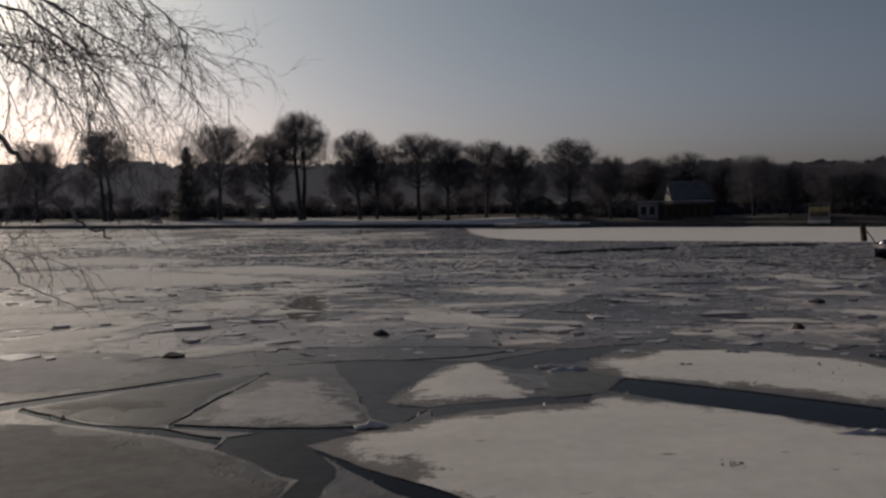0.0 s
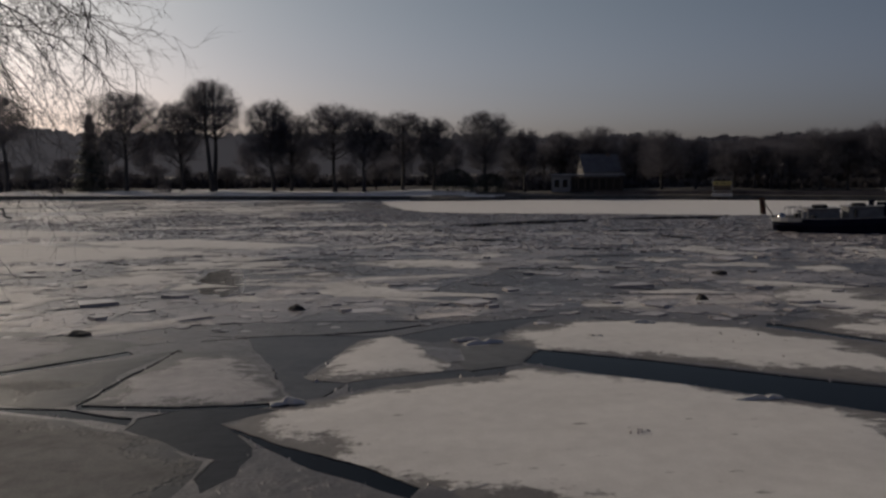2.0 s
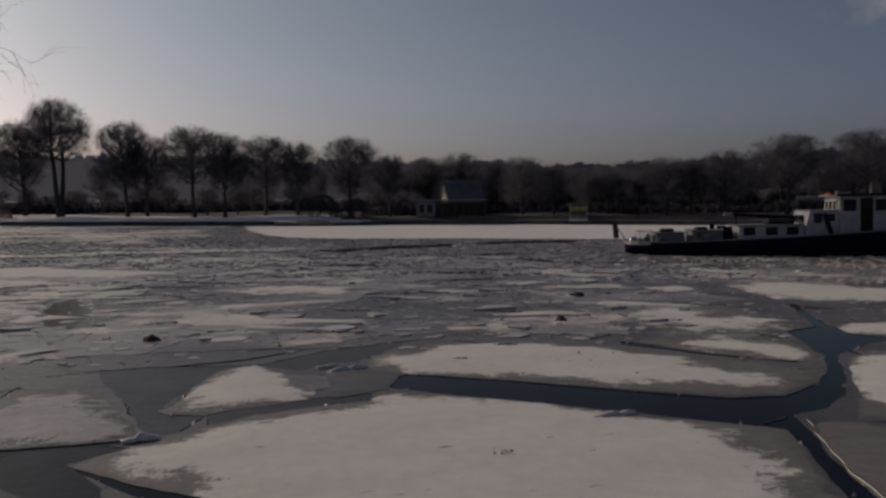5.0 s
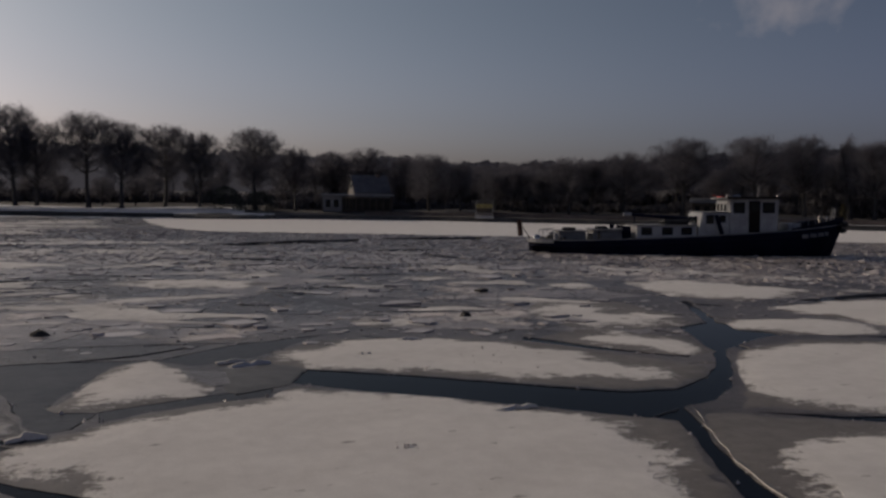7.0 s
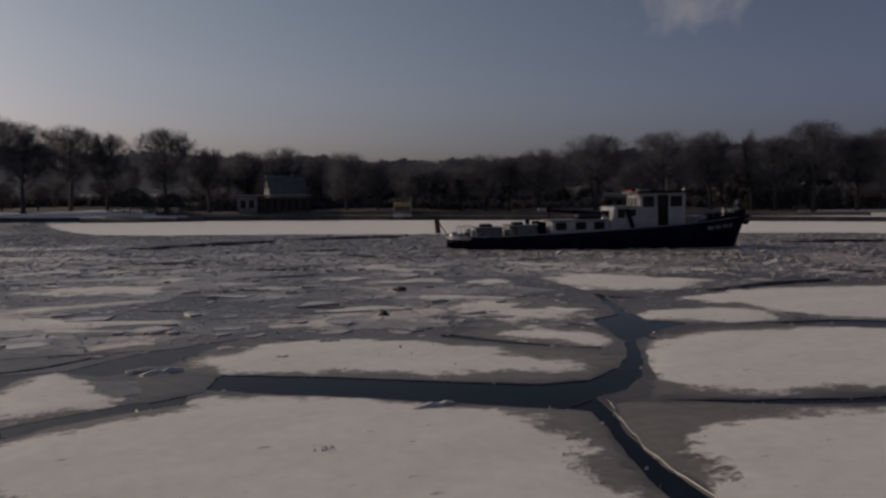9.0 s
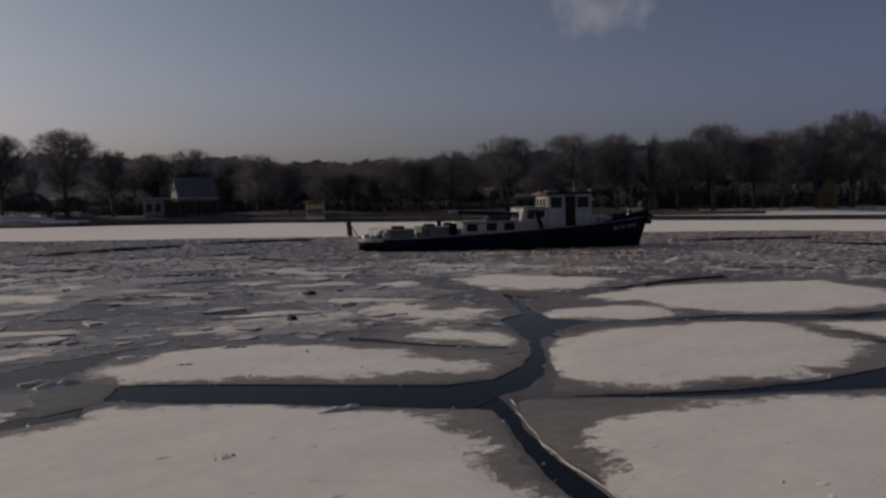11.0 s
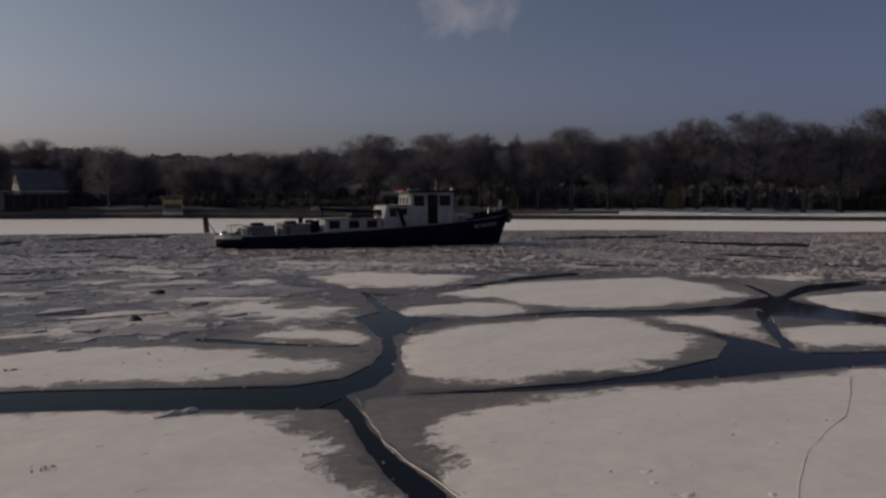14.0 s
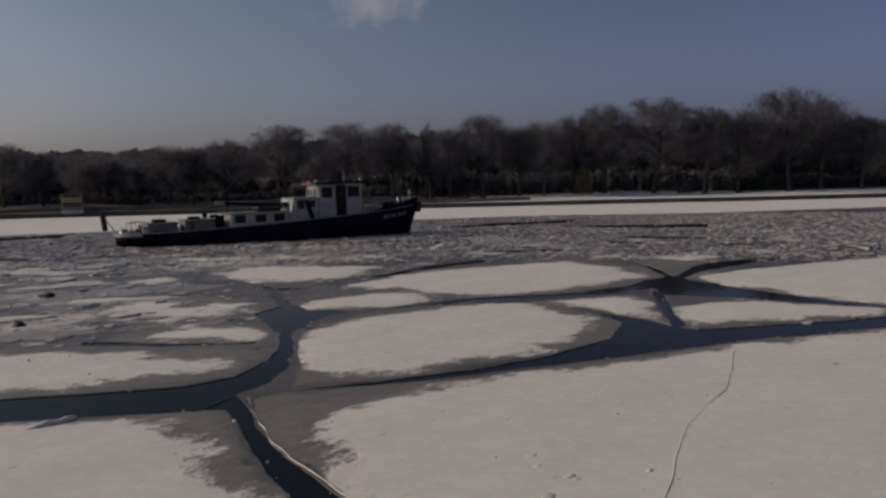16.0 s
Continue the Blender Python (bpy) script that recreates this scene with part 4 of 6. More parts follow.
# ------------------------------------------------------------------ bare trees
class Bush:
    """Collects limbs as tubes and twigs as slivers."""

    def __init__(self, seed):
        self.r = random.Random(seed)
        self.bound = None        # half width, middle and half height of the crown
        self.lv, self.lf, self.tv, self.tf, self.sv, self.sf = [], [], [], [], [], []

    def tube(self, a, b, r0, r1, sides=4):
        d = (b - a).normalized()
        u = d.orthogonal().normalized()
        w = d.cross(u)
        k = len(self.lv)
        for p, r in ((a, r0), (b, r1)):
            for i in range(sides):
                t = 6.2832 * i / sides
                self.lv.append(p + (u * math.cos(t) + w * math.sin(t)) * r)
        for i in range(sides):
            j = (i + 1) % sides
            self.lf.append((k + i, k + j, k + sides + j, k + sides + i))

    def sliver(self, a, b, width):
        if self.bound and math.hypot(math.hypot(b.x, b.y) / self.bound[0], (b.z - self.bound[1]) / self.bound[2]) > 1.04 + self.r.gauss(0, 0.05):
            return
        d = (b - a).normalized()
        side = d.cross(Vector((self.r.gauss(0, 1), self.r.gauss(0, 1), self.r.gauss(0, 1)))).normalized() * width
        k = len(self.tv)
        self.tv += [a - side, a + side, b]
        self.tf.append((k, k + 1, k + 2))

    def bent(self, a, d, length, r0, r1, steps, wobble, rise):
        """A limb of several pieces; returns its joints and headings."""
        out = [(a, d, r0)]
        for i in range(steps):
            d = (d + Vector((self.r.gauss(0, wobble), self.r.gauss(0, wobble), self.r.gauss(0, wobble) + rise))).normalized()
            b = a + d * (length / steps)
            s0, s1 = r0 + (r1 - r0) * i / steps, r0 + (r1 - r0) * (i + 1) / steps
            self.tube(a, b, s0, s1, 5 if s0 > 0.008 else 3)
            a = b
            out.append((a, d, s1))
        return out

    def aside(self, d, spread):
        side = d.cross(Vector((self.r.gauss(0, 1), self.r.gauss(0, 1), self.r.gauss(0, 1)))).normalized()
        return (d * math.cos(spread) + side * math.sin(spread)).normalized()


def bare_tree(seed, bole, radius, middle, high, limbs=36, subs=12, twigs=6, tips=6, lean=0.0, trunks=1, up=0.12):
    """A leafless tree one unit tall: trunk and limbs in one mesh, fine twigs of its crown in the other."""
    g = Bush(seed)
    g.bound = (radius, middle, high)
    r = g.r
    for t in range(trunks):
        foot = Vector(((t - (trunks - 1) / 2) * 0.05, 0, 0))
        g.tube(foot - Vector((0, 0, 0.03)), foot + Vector((0, 0, 0.03)), 0.03, 0.019, 7)
        trunk = g.bent(foot + Vector((0, 0, 0.03)), Vector((lean + (t - (trunks - 1) / 2) * 0.12, 0.02, 1)).normalized(), middle + high * 0.55, 0.018, 0.005, 7, 0.035, 0.03)
        n_limbs = limbs // trunks
        for i in range(n_limbs):
            h = bole + (middle + high * 0.45 - bole) * (i + r.random() * 0.6) / n_limbs
            k = min(6, int(h / (middle + high * 0.55) * 7))
            base, heading, rad = trunk[k]
            nxt = trunk[k + 1][0]
            s = h / (middle + high * 0.55) * 7 - k
            p = base.lerp(nxt, max(0, min(1, s)))
            a = 2.4 * i + r.uniform(-0.4, 0.4)
            rise = r.uniform(0.35, 0.8) + 0.9 * max(0, h - middle) / high
            d = Vector((math.cos(a), math.sin(a), rise)).normalized()
            # reach of the crown in that heading
            q = Vector((p.x / radius, p.y / radius, (p.z - middle) / high))
            e = Vector((d.x / radius, d.y / radius, d.z / high))
            bb, cc = q.dot(e), q.dot(q) - 1
            disc = max(0.02, bb * bb - e.dot(e) * cc)
            reach = max(0.06, (-bb + math.sqrt(disc)) / e.dot(e)) * r.uniform(0.76, 0.92)
            limb = g.bent(p, d, reach * 0.92, rad * 0.55, 0.0016, 5, 0.12, up)
            for _ in range(subs):
                j = r.randint(1, 5)
                p2, d2, _r = limb[j]
                keep, g.lv, g.lf = (g.lv, g.lf), g.sv, g.sf
                mark = len(g.sv), len(g.sf)
                sub = g.bent(p2, g.aside(d2, r.uniform(0.4, 0.95)), reach * r.uniform(0.2, 0.46), 0.0024, 0.0011, 3, 0.2, up)
                g.lv, g.lf = keep
                tip = sub[-1][0]
                if math.hypot(math.hypot(tip.x, tip.y) / radius, (tip.z - middle) / high) > 1.03:
                    del g.sv[mark[0]:], g.sf[mark[1]:]
                for _ in range(twigs):
                    p3, d3, _r = sub[r.randint(0, 3)]
                    d4 = g.aside(d3, r.uniform(0.3, 1.0))
                    p4 = p3 + d4 * r.uniform(0.035, 0.09)
                    g.sliver(p3, p4, 0.0009)
                    for _ in range(tips):
                        o = p3.lerp(p4, r.uniform(0.2, 1.0))
                        g.sliver(o, o + g.aside(d4, r.uniform(0.3, 1.1)) * r.uniform(0.025, 0.075), 0.0008)
    top = sorted(v.z for v in g.tv)[int(len(g.tv) * 0.985)]
    sc = 1.0 / top
    return [v * sc for v in g.lv], g.lf, [v * sc for v in g.tv], g.tf, [v * sc for v in g.sv], g.sf


KINDS = {
    "round": bare_tree(1, 0.30, 0.34, 0.62, 0.38),
    "broad": bare_tree(2, 0.28, 0.42, 0.60, 0.40, limbs=38),
    "tall": bare_tree(3, 0.42, 0.23, 0.70, 0.31, limbs=36, trunks=2),
    "vase": bare_tree(4, 0.22, 0.30, 0.60, 0.42, up=0.2),
    "slim": bare_tree(5, 0.12, 0.10, 0.52, 0.48, limbs=24, subs=7, up=0.35),
    "dense": bare_tree(6, 0.15, 0.36, 0.55, 0.46, limbs=38, subs=13),
    "lopsided": bare_tree(7, 0.3, 0.36, 0.62, 0.38, lean=0.1, limbs=34),
}
TREE_MESH = {k: (mesh_of("trunk", t[0], t[1], BARK, True), mesh_of("crown", t[2] + t[4], t[3] + [tuple(len(t[2]) + i for i in fc) for fc in t[5]], TWIG)) for k, t in KINDS.items()}
CROWN_WIDTH = {k: 2 * float(np.percentile(np.hypot([p.x for p in t[2]], [p.y for p in t[2]]), 88)) for k, t in KINDS.items()}
TREE_LABEL = {
    "round": "bare leafless tree with a rounded crown on the bank", "broad": "bare broad-crowned tree standing on the snowy bank",
    "tall": "tall bare tree with twin trunks and a high crown", "vase": "bare tree with steep fanning limbs",
    "slim": "slim upright bare poplar", "dense": "bare tree with a dense dark crown of twigs", "lopsided": "bare tree with a leaning lopsided crown",
}


def plant(bearing, high, wide, kind, back=12.0, turn=0.0):
    """A bare tree on the far bank; wide is the crown's width in metres."""
    x, y = at(bearing, shore_at(bearing) + back)
    z = bank_height(back) - 0.1
    ob = tagged(new("tree", None), TREE_LABEL[kind], "tree", "trees on the far bank")
    s = 1.18 * wide / CROWN_WIDTH[kind]
    s = min(max(s, 0.6 * high), 1.3 * high)
    ob.matrix_world = pose(x, y, z, 0, 0, turn) @ Matrix.Diagonal((s, s, high - z, 1))
    for nm, me in zip(("trunk", "crown"), TREE_MESH[kind]):
        child(nm, me, ob)
    return ob


def skyline(bearing):
    """Height in metres of the general top of the woods."""
    return float(np.interp(bearing, (-36, -20, -10, 0, 10, 20, 28, 36, 46, 58, 70, 88), (13, 12, 11, 10.2, 9, 8.2, 7.6, 8.8, 10, 10.6, 11.2, 11.5)))


rnd = random.Random(21)
LEFT_TREES = [(-26.5, 17.5, 14.7, "dense"), (-22.4, 18.9, 9.1, "tall"), (-15.3, 18.2, 11.4, "broad"), (-11.8, 16.4, 9.1, "vase"), (-9.8, 19.6, 10.2, "tall"),
              (-5.8, 15.5, 9.1, "vase"), (-4.6, 13.3, 8.0, "dense"), (-1.6, 15.0, 11.4, "round"), (0.4, 13.4, 9.1, "vase"), (3.1, 13.4, 8.0, "round"), (5.3, 12.3, 8.0, "vase"),
              (9.0, 12.8, 10.2, "round"), (11.7, 10.2, 4.0, "vase")]
MID_TREES = [(14.3, 10.6, 8.0, "round"), (16.6, 11.0, 9.1, "dense"), (19.2, 9.9, 6.8, "vase"), (21.0, 9.6, 8.0, "dense"), (23.2, 8.4, 6.8, "vase"), (25.0, 8.6, 8.0, "round"),
             (28.0, 8.4, 6.3, "round"), (30.8, 9.2, 8.0, "dense"), (32.4, 9.0, 5.6, "vase"), (34.5, 9.9, 8.0, "dense"), (38.4, 11.8, 11.4, "broad"), (43.1, 11.8, 10.2, "broad"), (46.0, 11.9, 9.1, "vase")]
RIGHT_TREES = [(48.6, 11.7, 2.9, "slim"), (50.0, 10.9, 6.8, "vase"), (52.3, 12.8, 9.1, "round"), (54.8, 11.2, 6.8, "vase"), (56.5, 11.6, 5.6, "dense"), (58.6, 12.6, 6.8, "vase"),
               (60.6, 14.0, 10.2, "vase"), (63.9, 14.9, 9.1, "lopsided"), (67.2, 13.3, 9.1, "vase"), (69.3, 12.8, 9.1, "dense"), (72.4, 15.7, 10.2, "broad"),
               (74.2, 14.0, 10.2, "lopsided"), (76.5, 11.6, 9.1, "round"), (79.5, 13, 9.1, "dense"), (83, 14, 10.2, "broad")]
for row in LEFT_TREES + MID_TREES + RIGHT_TREES:
    behind = 13 < row[0] < 19.5 or 23.8 < row[0] < 30
    plant(*row, back=rnd.uniform(23, 26) if behind else rnd.uniform(9, 14), turn=rnd.uniform(0, 360))
# young trees in front of the villa
for row in ((25.7, 7.2, 5.5, "dense"), (26.9, 7.8, 5.0, "vase"), (27.9, 7.4, 5.8, "round"), (29.0, 7.6, 5.5, "dense")):
    plant(*row, back=rnd.uniform(13, 17), turn=rnd.uniform(0, 360))
# lesser trees between and behind them
for i in range(60):
    b = -33 + 1.98 * i + rnd.uniform(-0.6, 0.6)
    low = 0.62 if b < 8 else 1.0
    plant(b, skyline(b) * low * rnd.uniform(0.82, 1.06), rnd.uniform(5, 8), rnd.choice(("vase", "dense", "round", "lopsided")), back=rnd.uniform(26 if 13 < b < 31 else 20, 34), turn=rnd.uniform(0, 360))


def far_woods():
    """Hundreds of stems and crowns behind the bank, one tangle."""
    verts, faces = [], []
    r = random.Random(8)
    for i in range(130):
        b, back = r.uniform(-36, 90), r.uniform(36, 80)
        if b < 9 and i % 4 or 9 < b < 42 and i % 2:
            continue
        x, y = at(b, shore_at(b) + back)
        z, high, wide, turn = bank_height(back) - 0.2, skyline(b) * r.uniform(0.85, 1.1), r.uniform(9, 14), r.uniform(0, 6.28)
        t = KINDS[r.choice(("round", "dense", "vase", "broad"))]
        c, s = math.cos(turn), math.sin(turn)
        for vs, fs, every in ((t[0], t[1], 1), (t[4], t[5], 1), (t[2], t[3], 2)):
            a = np.array([tuple(p) for p in vs])
            if every == 2:
                a = a.reshape(-1, 3, 3)[::6].reshape(-1, 3)
                fs = [(3 * j, 3 * j + 1, 3 * j + 2) for j in range(len(a) // 3)]
                a = a.reshape(-1, 3, 3)
                mid = a.mean(1, keepdims=True)
                a = ((a - mid) * np.array([2.2, 2.2, 2.0]) + mid).reshape(-1, 3)
            k = len(verts)
            q = np.stack([x + (a[:, 0] * c - a[:, 1] * s) * wide, y + (a[:, 0] * s + a[:, 1] * c) * wide, z + a[:, 2] * high], 1)
            verts += q.tolist()
            faces += [tuple(k + j for j in fc) for fc in fs]
    return mesh_of("far_woods", verts, faces, TWIG)


tagged(child("far_woods", far_woods(), None), "dense bare winter woods behind the far bank", "woods", kind="stuff")


def glowing_haze_woods():
    """Far wooded rises; their pale mist, brighter towards the sun, is painted as emission."""
    m = bpy.data.materials.new("glowing_haze_woods")
    m.use_nodes = True
    n, l = m.node_tree.nodes, m.node_tree.links
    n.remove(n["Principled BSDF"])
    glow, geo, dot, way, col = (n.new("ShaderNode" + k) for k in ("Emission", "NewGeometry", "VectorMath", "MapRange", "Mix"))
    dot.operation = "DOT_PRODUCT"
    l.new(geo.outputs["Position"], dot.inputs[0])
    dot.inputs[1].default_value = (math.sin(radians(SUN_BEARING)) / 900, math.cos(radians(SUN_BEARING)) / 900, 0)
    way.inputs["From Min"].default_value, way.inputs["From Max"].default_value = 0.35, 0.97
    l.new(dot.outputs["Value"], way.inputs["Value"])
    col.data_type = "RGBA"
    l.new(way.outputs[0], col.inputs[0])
    # haze painted into the glow: dark away from the sun, paler on its side
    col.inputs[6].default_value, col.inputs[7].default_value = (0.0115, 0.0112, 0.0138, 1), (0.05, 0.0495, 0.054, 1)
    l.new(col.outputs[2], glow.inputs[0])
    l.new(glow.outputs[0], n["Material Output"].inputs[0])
    verts, faces = [], []
    for i in range(1301):
        b = -40 + 0.1 * i
        x, y = at(b, 900)
        crowns = 0.12 * noise.noise((b * 0.3, 4, 0)) + 0.1 * noise.noise((b * 0.9, 2, 0)) + 0.06 * noise.noise((b * 2.7, 5, 0)) + 0.05 * noise.noise((b * 9, 1, 0))
        high = 900 * skyline(b) / (shore_at(b) + 20) * (0.82 + crowns + 0.12 * max(0.0, min(1.0, (-17 - b) / 4)))
        verts += [(x, y, -2), (x, y, high), (x * 1.03, y * 1.03, high), (x * 1.03, y * 1.03, -2)]
    for i in range(1300):
        faces += [(4 * i + j, 4 * i + 4 + j, 4 * i + 5 + j, 4 * i + 1 + j) for j in range(3)]
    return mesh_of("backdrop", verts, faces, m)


tagged(child("backdrop", glowing_haze_woods(), None), "wooded distance behind the far bank with its haze painted as a glow", "distance", kind="structure")


def thicket(name, left, right, back, low, high, material, label, category, seed, deep=5.0, step=0.35, count=16, scrap=0.7):
    """A long mound of undergrowth with a ragged top and a bristling face."""
    r = random.Random(seed)
    verts, faces = [], []
    k = int((right - left) / step)
    for i in range(k):
        b = left + (right - left) * (i + r.random()) / k
        for _ in range(7):
            bk = back + r.uniform(0, deep)
            d = shore_at(b) + bk
            rel = low + (high - low) * (0.5 + 0.8 * noise.noise((b * 0.35, seed, 0)) + 0.4 * noise.noise((b * 1.3, seed, 3)))
            h = (rel if low > 1 else rel * skyline(b)) * r.uniform(0.8, 1.0)
            x, y = at(b + r.uniform(-0.3, 0.3), d)
            z = bank_height(bk) - 0.2
            for _ in range(count):
                a, s = r.uniform(0, 6.28), r.uniform(0.4, 1.1) * scrap
                z0 = z + h * r.random() ** 0.8
                dx, dy = math.cos(a) * s, math.sin(a) * s
                n = len(verts)
                verts += [(x - dx * 0.5, y - dy * 0.5, max(z, z0 - s * r.uniform(-0.2, 0.9))), (x + dx * 0.5, y + dy * 0.5, max(z, z0 - s * r.uniform(-0.2, 0.9))),
                          (x + dx * r.uniform(-0.9, 0.9), y + dy * r.uniform(-0.9, 0.9), z0 + s * r.uniform(-0.3, 0.5))]
                faces.append((n, n + 1, n + 2))
    return tagged(child(name, mesh_of(name, verts, faces, material), None), label, category, kind="stuff")


thicket("undergrowth", -36, 12, 30, 0.14, 0.32, UNDERWOOD, "dark leafless undergrowth under the park trees", "undergrowth", 3, deep=20, step=0.16, count=18, scrap=1.25)
thicket("undergrowth", 12, 46, 34, 0.28, 0.5, UNDERWOOD, "dark leafless undergrowth behind the promenade", "undergrowth", 4, deep=18, step=0.16, count=22, scrap=1.25)
thicket("undergrowth", 46, 88, 34, 0.5, 0.74, UNDERWOOD, "dark leafless undergrowth under the trees", "undergrowth", 6, deep=18, step=0.16, count=26, scrap=1.25)
thicket("undergrowth", 10, 46, 17, 0.08, 0.28, UNDERWOOD, "low leafless shrubs along the far promenade", "undergrowth", 5, deep=9, step=0.2, count=20)
thicket("undergrowth", 46, 70, 17, 0.26, 0.5, UNDERWOOD, "dark leafless shrubs behind the snowy bank", "undergrowth", 7, deep=9, step=0.2, count=24)
thicket("evergreen_hedge", 69, 88, 15, 1.9, 2.9, HEDGE, "dark clipped evergreen hedge behind the snowy bank", "hedge", 9, deep=2.5, step=0.06, count=20, scrap=0.5)


def mound(name, bearing, back, wide, high, material, label, category, seed, count=700, squash=0.75):
    """A single bush: a heap of small twigs with an uneven outline."""
    r = random.Random(seed)
    x, y = at(bearing, shore_at(bearing) + back)
    z = bank_height(back) - 0.1
    verts, faces = [], []
    for _ in range(count):
        a, u = r.uniform(0, 6.28), r.random()
        h = r.random()
        rad = wide / 2 * (1 - h ** 2) ** 0.5 * (u ** 0.4) * (1 + 0.3 * math.sin(3 * a + seed))
        p = Vector((math.cos(a) * rad, math.sin(a) * rad * squash, h * high))
        d = (Vector((p.x, p.y, high * 0.5)) + Vector((r.gauss(0, 0.5), r.gauss(0, 0.5), r.gauss(0, 0.4)))).normalized() * r.uniform(0.15, 0.4)
        side = d.cross(Vector((r.gauss(0, 1), r.gauss(0, 1), 0.1))).normalized() * 0.05
        n = len(verts)
        verts += [p - side, p + side, p + d]
        faces.append((n, n + 1, n + 2))
    ob = child(name, mesh_of(name, verts, faces, material), None)
    ob.location = (x, y, z)
    return tagged(ob, label, category, "bushes on the bank")


mound("osier_bush", 59.3, 9, 2.9, 4.0, YELLOW_TWIG, "yellow-stemmed osier bush on the snowy bank", "bush", 1, 1600)
mound("osier_bush", 48.2, 9, 0.9, 2.0, YELLOW_TWIG, "small upright yellow osier on the bank", "bush", 2, 600)
mound("shrub", -19.5, 7, 2.6, 1.2, TWIG, "low dark shrub on the snowy bank", "bush", 3)
mound("shrub", -13.0, 8, 3.0, 1.4, TWIG, "low dark shrub beside the trees", "bush", 4)
mound("shrub", 7.0, 9, 6.5, 3.4, HEDGE, "large dark evergreen shrub near the water", "bush", 5, 2600)
mound("shrub", 9.3, 7, 5.5, 2.8, HEDGE, "dark evergreen shrub near the water", "bush", 6, 2200)
mound("shrub", 66.0, 12, 2.5, 1.1, TWIG, "low dark shrub under the trees", "bush", 7)


def conifer(bearing, back, high, wide):
    """A dark conifer: trunk and tiers of drooping sprays."""
    r = random.Random(5)
    x, y = at(bearing, shore_at(bearing) + back)
    ob = tagged(new("conifer", None), "dark pointed conifer among the bare trees", "tree")
    ob.location = (x, y, bank_height(back) - 0.2)
    part("trunk", rod((0, 0, 0), (0, 0, high * 0.95), 0.25, 0.03, 8), BARK, ob)
    verts, faces = [], []
    for _ in range(6000):
        h = r.random() ** 1.1 * 0.93 + 0.06
        reach = wide / 2 * (1 - h) ** 0.85 * (0.75 + 0.25 * math.sin(h * 60))
        a = r.uniform(0, 6.28)
        u = r.uniform(0.1, 1) ** 0.5
        p = Vector((math.cos(a) * reach * u, math.sin(a) * reach * u, h * high - reach * u * 0.3))
        d = Vector((math.cos(a), math.sin(a), -0.4)) * r.uniform(0.25, 0.6)
        side = d.cross(Vector((0, 0, 1))).normalized() * r.uniform(0.15, 0.35)
        n = len(verts)
        verts += [p - side, p + side, p + d]
        faces.append((n, n + 1, n + 2))
    child("crown", mesh_of("crown", verts, faces, EVERGREEN), ob)


conifer(-17.4, 15, 14.6, 11.0)


# ------------------------------------------------------------------ buildings on the far bank
def facing(bearing, back):
    """A place on the far bank, turned so that local -y looks at the river."""
    x, y = at(bearing, shore_at(bearing) + back)
    return pose(x, y, bank_height(back) - 0.05, 0, 0, -bearing)


def window(parent, x, z, w, h, y, glass=None, trim=None):
    """A framed pane on a wall that looks towards -y."""
    bm = bmesh.new()
    for a, b, c, d in ((-w / 2, w / 2, -h / 2, -h / 2 + 0.07), (-w / 2, w / 2, h / 2 - 0.07, h / 2), (-w / 2, -w / 2 + 0.07, -h / 2 + 0.07, h / 2 - 0.07), (w / 2 - 0.07, w / 2, -h / 2 + 0.07, h / 2 - 0.07)):
        slab(x + a, x + b, y - 0.05, y, z + c, z + d, 0, bm)
    fr = part("window", bm, trim or WHITE_PAINT, parent)
    part("pane", slab(x - w / 2 + 0.07, x + w / 2 - 0.07, y - 0.03, y - 0.005, z - h / 2 + 0.07, z + h / 2 - 0.07, 0), glass or GLASS, fr)
    return fr


def gable_roof(x0, x1, y0, y1, z0, z1, thick=0.15, along_x=True):
    """A pitched roof with thickness and overhang; its ridge runs along x or along y."""
    bm = bmesh.new()
    if along_x:
        prof = [(y0, z0), ((y0 + y1) / 2, z1), (y1, z0)]
        ends = [[(x, a, b) for a, b in prof] for x in (x0, x1)]
    else:
        prof = [(x0, z0), ((x0 + x1) / 2, z1), (x1, z0)]
        ends = [[(a, y, b) for a, b in prof] for y in (y0, y1)]
    v = [[bm.verts.new((p[0], p[1], p[2] + dz)) for p in e for dz in (0, thick)] for e in ends]
    a, b = v
    for i in (0, 2):
        bm.faces.new((a[i + 1], b[i + 1], b[i + 3], a[i + 3]))
        bm.faces.new((a[i], a[i + 2], b[i + 2], b[i]))
    for e in v:
        bm.faces.new((e[0], e[1], e[3], e[2]))
        bm.faces.new((e[2], e[3], e[5], e[4]))
    bm.faces.new((a[0], b[0], b[1], a[1]))
    bm.faces.new((a[4], a[5], b[5], b[4]))
    bmesh.ops.recalc_face_normals(bm, faces=bm.faces)
    return bm


def gable_wall(x0, x1, y0, y1, z1, peak):
    """A body of walls with a pointed gable towards -y."""
    bm = bmesh.new()
    f = [bm.verts.new(p) for p in ((x0, y0, 0), (x1, y0, 0), (x1, y0, z1), ((x0 + x1) / 2, y0, peak), (x0, y0, z1))]
    b = [bm.verts.new((w.co.x, y1, w.co.z)) for w in f]
    bm.faces.new(f[::-1])
    bm.faces.new(b)
    for i in range(5):
        j = (i + 1) % 5
        bm.faces.new((f[i], f[j], b[j], b[i]))
    bmesh.ops.recalc_face_normals(bm, faces=bm.faces)
    return bm


